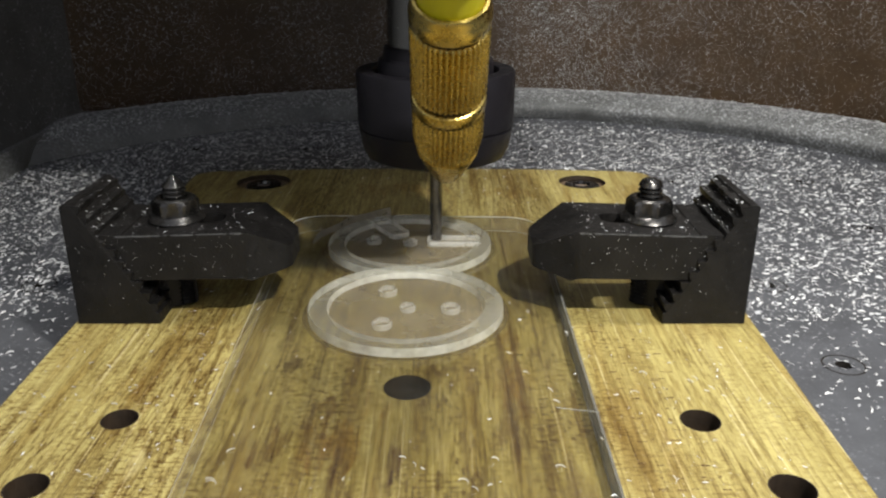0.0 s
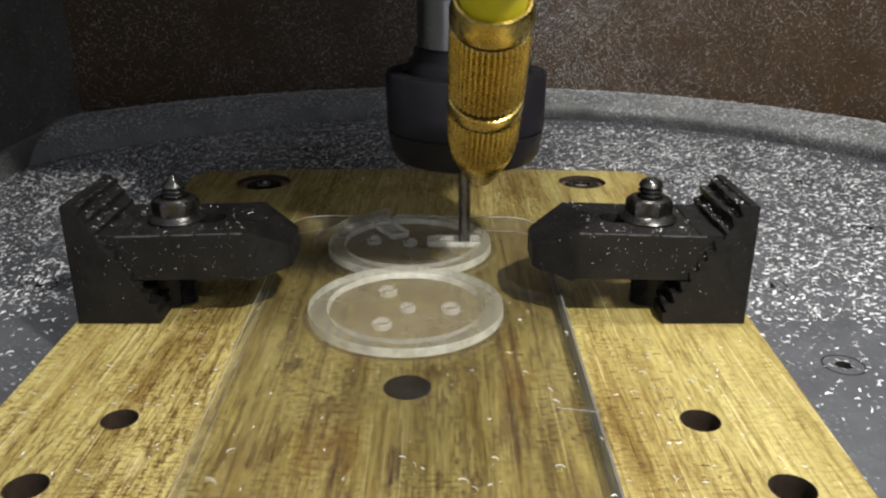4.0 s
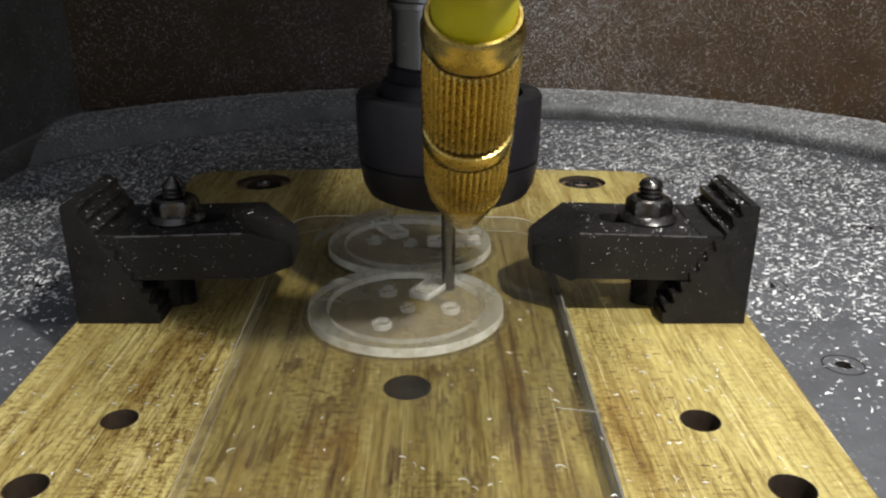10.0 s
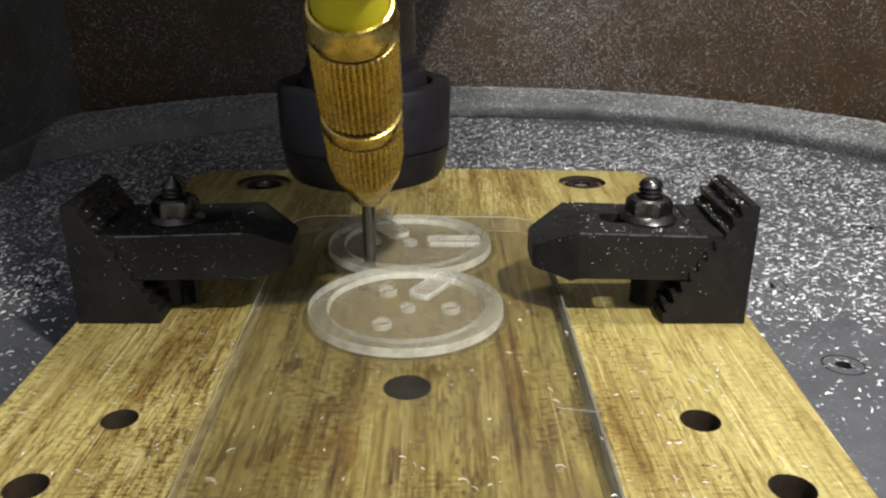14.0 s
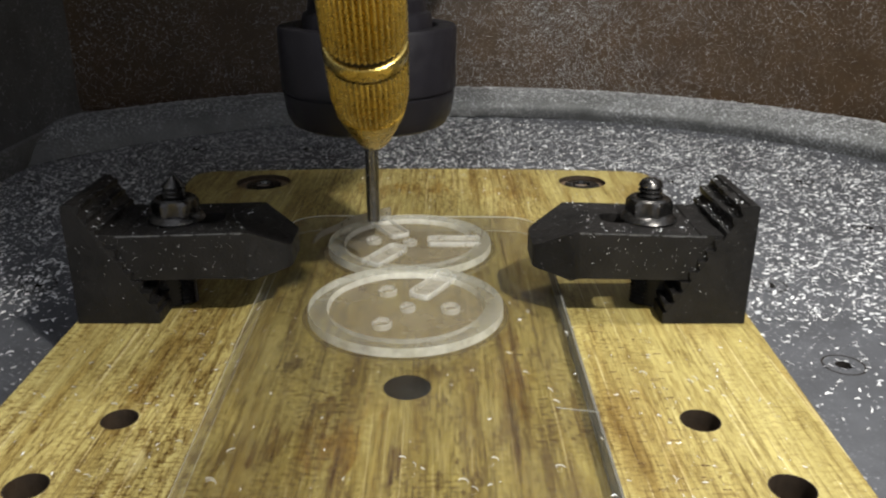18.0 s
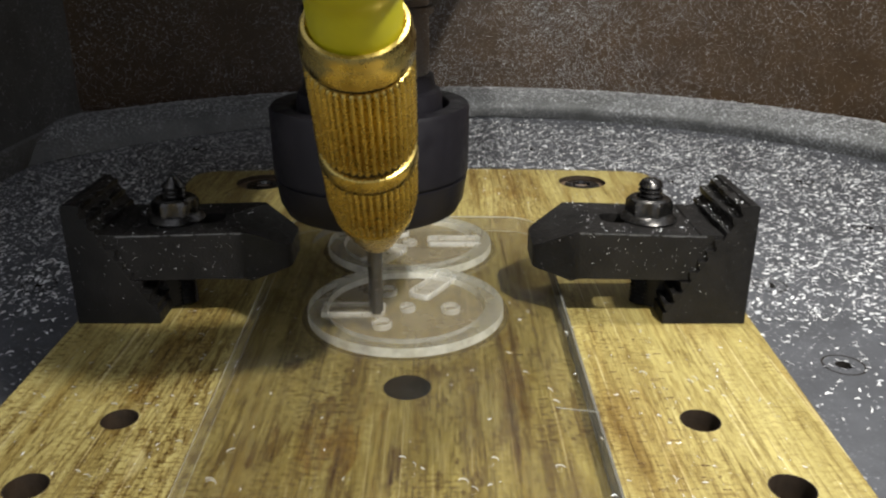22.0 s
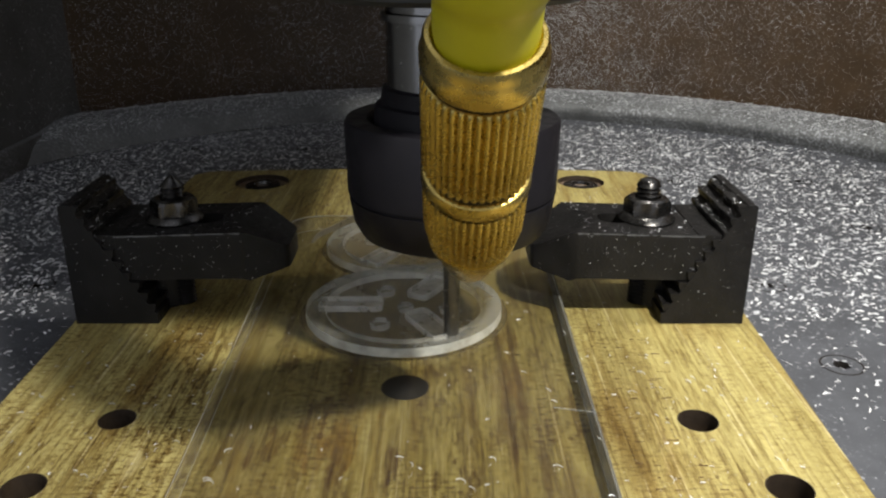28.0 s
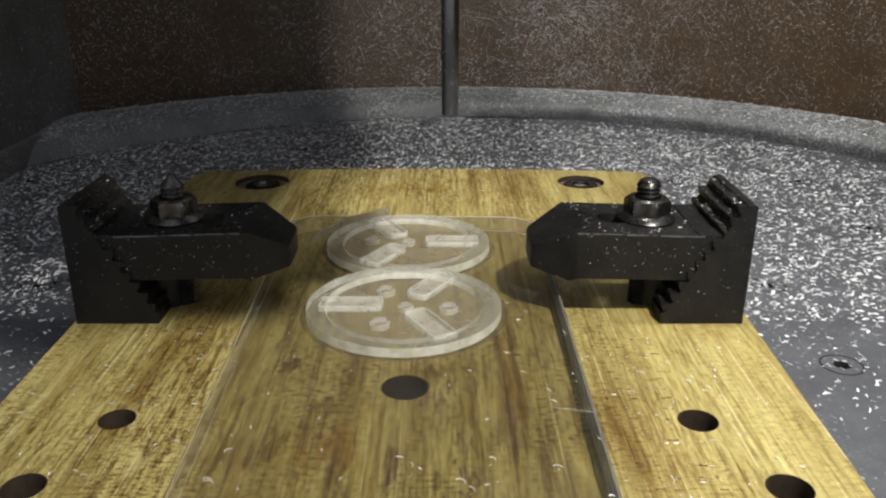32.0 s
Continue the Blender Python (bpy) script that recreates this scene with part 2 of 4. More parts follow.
# ---- building helpers (millimetres) ----
def mesh_of(name, bm, mat, smooth=True, angle=35):
    bmesh.ops.recalc_face_normals(bm, faces=bm.faces)
    for v in bm.verts:
        v.co *= MM
    data = bpy.data.meshes.new(name)
    bm.to_mesh(data)
    bm.free()
    data.materials.append(mat)
    if smooth:
        data.shade_smooth()
        data.set_sharp_from_angle(angle=radians(angle))
    return data


def part(name, bm, mat, parent=None, label="", at=None, smooth=True, angle=35):
    ob = new(name, mesh_of(name, bm, mat, smooth, angle))
    if parent:
        ob.parent = parent
    if at is not None:
        ob.matrix_basis = at
    return tagged(ob, label)


def empty(name, at, label, category, group="", kind=""):
    ob = new(name)
    ob.empty_display_size = 0.01
    ob.matrix_basis = at
    return tagged(ob, label, category, group, kind)


def mpose(x, y, z, rx=0, ry=0, rz=0):
    return pose(x * MM, y * MM, z * MM, rx, ry, rz)


def lathe(profile, n=64, ripple=None, close=True):
    """Turns (z, radius) round the z axis. ripple(z index, turn) scales the radius."""
    bm = bmesh.new()
    rings = []
    for i, (z, r) in enumerate(profile):
        ring = []
        for k in range(n):
            a = 2 * math.pi * k / n
            q = r + (ripple(i, k) if ripple else 0)
            ring.append(bm.verts.new((q * math.cos(a), q * math.sin(a), z)))
        rings.append(ring)
    for a, b in zip(rings, rings[1:]):
        for k in range(n):
            bm.faces.new((a[k], a[(k + 1) % n], b[(k + 1) % n], b[k]))
    if close:
        bm.faces.new(rings[0][::-1]), bm.faces.new(rings[-1])
    return bm


def prism(outline, z0, z1, bevel=0.0, along="z"):
    """A polygon raised from z0 to z1; along y, the outline lies in x and z."""
    bm = bmesh.new()
    put = (lambda a, b, c: (a, b, c)) if along == "z" else (lambda a, b, c: (a, c, b))
    lo = [bm.verts.new(put(a, b, z0)) for a, b in outline]
    hi = [bm.verts.new(put(a, b, z1)) for a, b in outline]
    bm.faces.new(lo), bm.faces.new(hi)
    for k in range(len(lo)):
        j = (k + 1) % len(lo)
        bm.faces.new((lo[k], lo[j], hi[j], hi[k]))
    bmesh.ops.recalc_face_normals(bm, faces=bm.faces)
    if bevel:
        bmesh.ops.bevel(bm, geom=bm.edges[:], offset=bevel, segments=2, profile=0.6, affect="EDGES", clamp_overlap=True)
    return bm


def ring_fill(outline, holes, z, n_side=None):
    """A flat sheet with round holes, as a filled mesh."""
    bm = bmesh.new()
    edges = []
    for loop in (outline, *holes):
        vs = [bm.verts.new((a, b, z)) for a, b in loop]
        edges += [bm.edges.new((vs[k], vs[(k + 1) % len(vs)])) for k in range(len(vs))]
    bmesh.ops.triangle_fill(bm, use_beauty=True, use_dissolve=False, edges=edges)
    return bm


def circle(x, y, r, n=32):
    return [(x + r * math.cos(2 * math.pi * k / n), y + r * math.sin(2 * math.pi * k / n)) for k in range(n)]


def holed_slab(outline, holes, z0, z1):
    """A slab with holes that go right through it."""
    bm = ring_fill(outline, holes, z1)
    top = bm.faces[:]
    made = bmesh.ops.extrude_face_region(bm, geom=top)
    for v in made["geom"]:
        if isinstance(v, bmesh.types.BMVert):
            v.co.z = z0
    return bm


def rounded(points, radius, n=6):
    """Rounds the corners of a polygon; radius is one number or one a corner."""
    out = []
    for k, pt in enumerate(points):
        r = radius[k] if isinstance(radius, (list, tuple)) else radius
        p, a, b = Vector(pt), Vector(points[k - 1]), Vector(points[(k + 1) % len(points)])
        if r <= 0:
            out.append(tuple(p))
            continue
        s, e = p + (a - p).normalized() * r, p + (b - p).normalized() * r
        for i in range(n + 1):
            u = i / n
            q = s * (1 - u) ** 2 + p * 2 * u * (1 - u) + e * u * u
            out.append((q.x, q.y))
    return out


def box(x0, x1, y0, y1, z0, z1, bevel=0.0):
    return prism([(x0, y0), (x1, y0), (x1, y1), (x0, y1)], z0, z1, bevel)


# ---- the bed, its rim and the walls ----
FLOOR_Z = -12.0
WALL_R = 264.0
RIM_X, RIM_Y = 5.0, 216.0
GRID = [(x, y) for x in (-166, -114.5, -62.7, -10.9, 40.9, 92.5, 144) for y in (115, 167, 213, 262, 318, 371, 424)]


def build_setting():
    seen = [(x, y) for x, y in GRID if (x - RIM_X) ** 2 + (y - RIM_Y) ** 2 < 214 ** 2]
    bm = ring_fill([(-460, -260), (460, -260), (460, 520), (-460, 520)], [circle(x, y, 1.9, 18) for x, y in seen], FLOOR_Z)
    tagged(part("floor", bm, FLOOR, smooth=False), "blue-grey painted machine bed littered with white chips", "machine bed", kind="structure")
    bed = bpy.data.objects["floor"]
    hole, ring = None, None
    for x, y in seen:
        if hole is None:
            # wall, bottom and counterbore ring all take the painted hole shade
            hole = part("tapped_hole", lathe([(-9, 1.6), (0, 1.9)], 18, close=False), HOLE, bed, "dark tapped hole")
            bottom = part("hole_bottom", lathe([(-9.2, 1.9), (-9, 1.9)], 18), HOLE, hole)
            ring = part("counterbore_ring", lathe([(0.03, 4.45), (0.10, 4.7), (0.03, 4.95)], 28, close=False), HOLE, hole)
            hole.matrix_basis = mpose(x, y, FLOOR_Z)
        else:
            copy = copy_thing(hole, mpose(x, y, FLOOR_Z))
    profile = [(FLOOR_Z - 0.5, 229), (-11.5, 228.6), (-9.5, 227.2), (-7.5, 226), (-5.5, 225.6), (-4, 226.4), (-2.6, 229), (-1.2, 235), (0, 247), (-0.4, 254), (-2, 257), (-14, 258)]

    # chips have packed the hollow under the lip on one side
    def packed(i, k):
        a = 2 * math.pi * k / 420
        full = min(1.0, max(0.0, 0.35 - 1.2 * math.cos(a)))
        lump = noise.fractal(Vector((k * 0.35, i * 1.3, 2.0)), 0.8, 2.0, 3) * (0.6 if 0 < i < 9 else 0)
        return (0, -9, -6.0, -3.4, -1.4, 0, 0, 0, 0, 0, 0, 0)[i] * full + lump

    rim = part("bed_rim", lathe(profile, 420, packed, close=False), RIM, at=mpose(RIM_X, RIM_Y, 0), angle=60)
    tagged(rim, "curved grey rim of the machine bed dusted with chips", "machine rim", kind="structure")
    arc = [radians(-15 + 155 * k / 90) for k in range(91)]
    curve = [(RIM_X + WALL_R * math.cos(a), RIM_Y + WALL_R * math.sin(a)) for a in arc] + [(RIM_X + (WALL_R + 12) * math.cos(a), RIM_Y + (WALL_R + 12) * math.sin(a)) for a in reversed(arc)]
    tagged(part("wall_back", prism(curve, -40, 260), BROWN, angle=30), "curved dark brown back panel speckled with white chips", "wall", kind="structure")
    tagged(part("wall_side", box(-200, -180, 60, 420, -2, 260), SIDE, smooth=False), "dark grey side panel", "wall", kind="structure")
    tagged(part("side_ledge", box(-204, -177, 60, 420, -12.5, -1.5, 1.2), RIM), "grey ledge below the side panel", "machine rim", kind="structure")
    tagged(part("wall_far_side", box(446, 460, -260, 486, -40, 260), BROWN, smooth=False), "dark brown side panel", "wall", kind="structure")


build_setting()


# ---- fixture board, acrylic sheet and the part being cut ----
BOARD_HOLES = [(-6.8, 136.6, 4.5), (45.8, 125.2, 3.5), (54.6, 106, 3.6), (-57.7, 125.6, 3.2), (-65.3, 106.4, 3.4), (-62.7, 276, 9.2), (48.6, 276, 8.0)]


def build_board():
    outline = rounded([(-79.5, 40), (64.5, 40), (69.5, 178), (74.5, 289), (-8, 296), (-90, 289), (-82, 178)], [2, 2, 0, 9, 60, 9, 0])
    holes = BOARD_HOLES
    board = empty("fixture_board", mpose(0, 0, 0), "golden wooden fixture board with drilled holes and dark stains", "board")
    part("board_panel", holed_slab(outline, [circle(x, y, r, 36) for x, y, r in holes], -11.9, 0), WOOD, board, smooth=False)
    for x, y, r in holes:
        deep = 1.6 if r > 6 else 10.5
        part("hole_lining", lathe([(-11, r - 0.05), (0.03, r - 0.05), (0.03, r + 0.12)], 36, close=False), HOLE_WALL, board, "dirty hole wall with the depth's shade painted in", at=mpose(x, y, 0))
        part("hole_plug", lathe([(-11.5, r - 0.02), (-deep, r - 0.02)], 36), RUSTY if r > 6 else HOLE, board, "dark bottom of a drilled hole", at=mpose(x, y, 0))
    for x, y in ((-62.7, 276), (48.6, 276)):
        part("screw_head", lathe([(-2.2, 6), (-0.9, 6), (-0.6, 5.2), (-0.6, 3), (-1.8, 2.6)], 24), DARKSTEEL, board, "recessed screw head", at=mpose(x, y, 0))
    # short dark score marks at random, on rows 3.4 mm apart
    rng = random.Random(4)
    bm = bmesh.new()
    for x0, x1, y0, y1, count in ((31, 44, 100, 160, 64), (12, 18.5, 100, 186, 50)):
        for _ in range(count):
            x, y, w = rng.uniform(x0, x1), rng.uniform(y0, y1), rng.uniform(0.4, 2.0)
            y = round(y / 3.4) * 3.4 + rng.uniform(-0.4, 0.4)
            thick = rng.uniform(0.14, 0.34)
            vs = [bm.verts.new((x + a * w, y + b * thick + rng.uniform(-0.09, 0.09), 0.02)) for a, b in ((0, 0), (0.5, -0.2), (1, 0), (1, 1), (0.45, 0.8), (0, 1))]
            bm.faces.new(vs)
    part("score_marks", bm, BURN, board, "rows of short dark score marks", smooth=False)


build_board()
DISC_FRONT, DISC_BACK = (-8.0, 161.2), (-8.6, 200.0)
SHEET_Z, DISC_Z = 4.4, 6.4


def build_sheet():
    outline = rounded([(-38.0, 40), (25.5, 40), (27.0, 224.5), (-43.2, 226)], [0, 0, 11, 11], 8)
    sheet = part("acrylic_sheet", prism(outline, 0.15, SHEET_Z, 0.12), ACRYLIC, smooth=False)
    outer = [(a * 1.006 - 0.045, b * 1.0012) for a, b in outline]
    for name, z0, z1, mat, label in (("sawn_edge", 0.2, SHEET_Z - 0.1, SAWN, "dull sawn edge"), ("top_edge", SHEET_Z - 0.2, SHEET_Z + 0.12, EDGE_GLINT, "pale upper edge with its glint painted in"), ("bottom_edge", 0.02, 0.2, EDGE_GLINT, "pale lower edge with its glint painted in")):
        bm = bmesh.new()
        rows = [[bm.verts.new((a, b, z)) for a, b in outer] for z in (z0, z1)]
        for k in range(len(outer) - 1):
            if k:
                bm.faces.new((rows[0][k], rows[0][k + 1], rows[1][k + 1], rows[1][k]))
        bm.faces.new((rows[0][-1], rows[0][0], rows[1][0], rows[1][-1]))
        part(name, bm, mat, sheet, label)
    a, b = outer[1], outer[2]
    # strip added so the right edge reads dark and shades the board
    part("dark_edge_strip", prism([(a[0] + 0.03, a[1]), (a[0] + 0.4, a[1]), (b[0] + 0.4, b[1]), (b[0] + 0.03, b[1])], 0.12, SHEET_Z - 0.05), EDGE_DARK, sheet, "dark grey strip added along the sheet's right edge", smooth=False)
    # thin pale strip paints a reflection on the sheet, fixed in place
    part("reflection_line", prism([(19.6, 122.2), (26.8, 120.8), (26.8, 121.0), (19.6, 122.5)], SHEET_Z + 0.02, SHEET_Z + 0.06), LINE_GLINT, sheet, "pale line painted as a reflection at the sheet's edge", smooth=False)
    sheet.data.materials.append(SIDE_CLEAR)
    for face in sheet.data.polygons:
        face.material_index = 1 if abs(face.normal.z) < 0.4 else 0
    tagged(sheet, "clear acrylic sheet clamped on the wooden board", "acrylic sheet")
    return sheet


def lobe(parent, x, y, rest, bosses, slots):
    """One round lobe: outer ring, dished floor, round bosses and milled slots."""
    rise = DISC_Z - SHEET_Z
    top = part("ring_top", lathe([(rise, 21.0), (rise + 0.05, 20.8), (rise + 0.05, 17.2), (rise, 17.0)], 96, close=False), FROST_RING, parent, at=mpose(x, y, SHEET_Z + rest))
    part("ring_wall", lathe([(0.05, 21.05), (rise, 21.0)], 96, close=False), FROST_WALL, parent, "whitish milled outer edge", at=mpose(x, y, SHEET_Z + rest))
    # flat dark ring paints the contact shade round the disc's foot
    part("disc_shade", lathe([(0.03, 21.05), (0.03, 22.3)], 96, close=False), DISC_SHADE, parent, "dark ring painted as the disc's contact shade", at=mpose(x, y, SHEET_Z + rest))
    part("dish_wall", lathe([(0.75, 16.6), (rise, 17.0)], 96, close=False), DISH_WALL, parent, at=mpose(x, y, SHEET_Z + rest))
    part("dish_floor", lathe([(0.7, 0.4), (0.75, 16.6)], 96, close=False), FROST, parent, "cloudy milled floor", at=mpose(x, y, SHEET_Z + rest))
    for bx, by, r in bosses:
        boss = part("boss", lathe([(0.75, r), (rise - 0.15, r), (rise, r - 0.15)], 28, close=False), FROST_SIDE, parent, "small round boss", at=mpose(x + bx, y + by, SHEET_Z + rest))
        part("boss_top", lathe([(rise, r - 0.15), (rise, 0.05)], 28, close=False), FROST_BOSS, boss)
    made = []
    for turn in slots:
        bm = bmesh.new()
        w, r0, r1, h = 2.7, 4.5, 18.2, 1.35
        rim = rounded([(r0, -w), (r1, -w), (r1, w), (r0, w)], [1.6, 0.4, 0.4, 1.6], 5)
        inner = rounded([(r0 + 0.35, -w + 0.35), (r1 - 0.35, -w + 0.35), (r1 - 0.35, w - 0.35), (r0 + 0.35, w - 0.35)], [1.3, 0.3, 0.3, 1.3], 5)
        lo = [[bm.verts.new((a, b, z)) for a, b in loop] for loop, z in ((rim, 0), (rim, h), (inner, h), (inner, 0.25))]
        for p, q in zip(lo, lo[1:]):
            for k in range(len(p)):
                j = (k + 1) % len(p)
                bm.faces.new((p[k], p[j], q[j], q[k]))
        bm.faces.new(lo[3])
        made.append(part("milled_slot", bm, FROST_SLOT, parent, "frosted milled slot", at=mpose(x, y, SHEET_Z + rest + 1.05, 0, 0, turn)))
    return made


def build_workpiece():
    work = empty("acrylic_workpiece", mpose(0, 0, 0.02), "clear acrylic part of two joined discs with milled slots", "acrylic part")
    front = lobe(work, *DISC_FRONT, 0.0, [(0.4, -1.0, 1.7), (-4.4, 7.6, 2.1), (9.6, -1.5, 2.1), (-4.6, -9.0, 2.1)], [60, 180, 300])
    back = lobe(work, *DISC_BACK, 0.06, [(0.0, 0.0, 1.8), (-9.5, 1.5, 2.0)], [0, 120, 240])
    for ob in work.children_recursive:
        ob.visible_shadow = False
    # a thin curl of waste left standing beside the back disc
    bm = bmesh.new()
    rows = []
    for k in range(25):
        u = k / 24
        a = radians(172 - 66 * u)
        r = 25.5 - 3.0 * u + 0.4 * math.sin(9 * u)
        top = SHEET_Z + 0.3 + 3.4 * u ** 0.7 + 0.25 * math.sin(14 * u)
        at = (DISC_BACK[0] + r * math.cos(a), DISC_BACK[1] + r * math.sin(a))
        out = (math.cos(a), math.sin(a))
        rows.append([bm.verts.new((at[0] + out[0] * d, at[1] + out[1] * d, z)) for d, z in ((0.9, SHEET_Z - 0.02), (0.5, top), (0.15, top + 0.05), (0.0, SHEET_Z - 0.02))])
    for p, q in itertools.pairwise(rows):
        for k in range(4):
            bm.faces.new((p[k], p[(k + 1) % 4], q[(k + 1) % 4], q[k]))
    bm.faces.new(rows[0]), bm.faces.new(rows[-1])
    fin = part("waste_fin", bm, FIN)
    tagged(fin, "thin cloudy curl of waste acrylic standing by the cut", "acrylic waste")
    return front, back


SHEET = build_sheet()
FRONT_SLOTS, BACK_SLOTS = build_workpiece()


# ---- step clamps ----
def build_clamp(at, mirror, group="clamps at the sheet's sides"):
    """A strap clamp with its stud, nut and step block; it points to minus x, mirrored to plus x."""
    s = -1 if mirror else 1
    clamp = empty("step_clamp", at, "black steel step clamp pressing on the acrylic sheet", "clamp", group)
    flip = (lambda pts: [(s * a, b) for a, b in pts])
    arm = flip(rounded([(-26.5, -6), (-17.5, -11), (10, -11), (10, 11), (-17.5, 11), (-26.5, 6)], [1.5, 1, 0.4, 0.4, 1, 1.5], 3))
    slot = flip(rounded([(-11, -3.3), (5, -3.3), (5, 3.3), (-11, 3.3)], 3.0, 5))
    bm = holed_slab(arm, [slot], 10.3, 20.6)
    for v in bm.verts:
        if s * v.co.x < -18:
            lean = min(1.0, (-18 - s * v.co.x) / 8.5)
            v.co.z += (-5.0 * lean if v.co.z > 15 else 1.6 * lean - 0.8)
        v.co.z += -0.03 * s * v.co.x * (1 if v.co.z > 15 else 0.5)
    part("clamp_arm", bm, BLACK, clamp, "black clamp arm flecked with chips", angle=25)
    for k in range(5):
        z = 10.6 + k * 2.0
        x = 9.6 + k * 1.9
        part("tooth", prism(flip([(9.0, z), (x + 1.6, z), (x + 1.9, z + 1.95), (9.0, z + 1.95)]), -10.9, 10.9, along="y"), BLACK, clamp, smooth=False)
    thread = list(itertools.chain(*[((k * 1.0, 2.15), (k * 1.0 + 0.5, 2.75)) for k in range(29)]))
    end = [(29.0, 2.1), (30.0, 1.3), (30.9, 0.5), (31.0, 0.2)] if mirror else [(29.0, 2.5), (29.6, 2.2), (30.1, 1.4), (30.3, 0.3)]
    part("stud", lathe(thread + end, 24), NUTSTEEL, clamp, "threaded stud")
    nut = [(20.9, 4.55), (24.9, 4.55), (25.6, 4.3), (26.0, 3.7), (26.0, 2.7)]
    bm = bmesh.new()
    rings = []
    for z, r in nut:
        turn = radians(12 if not mirror else 40)
        rings.append([bm.verts.new(((r / math.cos(((a + 30) % 60 - 30) / 57.2958) if r > 4.5 else r * 1.08) * math.cos(a / 57.2958 + turn), (r / math.cos(((a + 30) % 60 - 30) / 57.2958) if r > 4.5 else r * 1.08) * math.sin(a / 57.2958 + turn), z)) for a in range(0, 360, 10)])
    for p, q in itertools.pairwise(rings):
        for k in range(36):
            bm.faces.new((p[k], p[(k + 1) % 36], q[(k + 1) % 36], q[k]))
    part("hex_nut", bm, NUTSTEEL, clamp, "worn hexagon nut", angle=25)
    part("washer", lathe([(20.6, 6.3), (21.1, 6.4), (21.5, 6.1), (22.2, 5.3), (22.5, 4.8)], 40), NUTSTEEL, clamp, "flange of the nut")
    bm = bmesh.new()
    rng = random.Random(8)
    for k in range(34):
        x0 = -17 + k * 0.8
        if rng.random() < 0.93:
            w = rng.uniform(0.06, 0.24)
            pts = [(x0, -11.03, 20.55 - w), (x0 + 0.8, -11.03, 20.55 - w), (x0 + 0.8, -10.98, 20.66), (x0, -10.98, 20.66), (x0 + 0.8, -11 + w, 20.64), (x0, -11 + w, 20.64)]
            v = [bm.verts.new((s * a, b, c - 0.03 * a)) for a, b, c in pts]
            bm.faces.new((v[0], v[1], v[2], v[3])), bm.faces.new((v[3], v[2], v[4], v[5]))
    part("worn_edge", bm, WORN, clamp, "bare metal along the worn edge", smooth=False)
    part("jack_nut", lathe([(0.2, 3.4), (0.2, 6.0), (9.6, 6.0), (9.6, 3.4)], 24), BLACK, clamp, "dark spacer on the stud", at=mpose(s * 4.5, 2, 0))
    return clamp


def build_step_block(at, mirror):
    s = -1 if mirror else 1
    block = empty("step_block", at, "black steel step block with serrated stairs", "step block", "step blocks under the clamps")
    body = [(18.3, 0), (18.3, 27.2), (17.6, 27.6), (16.2, 27.6), (0.6, 2.6), (0, 2.6), (0, 0)]
    part("block_body", prism([(s * a, b) for a, b in body], -12, 12, 0.15, along="y"), BLACK, block, smooth=False)
    rng = random.Random(31 if mirror else 32)
    for k in range(10):
        x, z = 15.9 - k * 1.56, 27.1 - k * 2.5
        bm = bmesh.new()
        cuts = [-11.9, -9.6, -7.5, -4.6, -2.0, 0.8, 3.1, 5.9, 8.4, 11.9]
        rows = []
        for y in cuts:
            # chipped crests, the worst at the top
            chip = rng.uniform(0, 1.0 if k < 4 else 0.35)
            tooth = [(x + 0.9, z - 2.2), (x + 0.6, z + 0.35 - 0.7 * chip), (x - 1.9 + 1.1 * chip, z + 0.3 - 0.9 * chip + rng.uniform(-0.2, 0.2)), (x - 1.5 + 0.5 * chip, z - 1.2), (x - 0.5, z - 2.4)]
            rows.append([bm.verts.new((s * a, y + rng.uniform(-0.5, 0.5) * (abs(y) < 11), b)) for a, b in tooth])
        for p, q in itertools.pairwise(rows):
            for n in range(5):
                bm.faces.new((p[n], p[(n + 1) % 5], q[(n + 1) % 5], q[n]))
        bm.faces.new(rows[0]), bm.faces.new(rows[-1])
        part("stair_tooth", bm, BLACK, block, smooth=False)
    return block


build_clamp(mpose(46.4, 175.8, 0), False)
build_clamp(mpose(-60.2, 175.8, 0), True)
build_step_block(mpose(48.6, 176.0, 0.02), False)
build_step_block(mpose(-62.6, 176.0, 0.02), True)


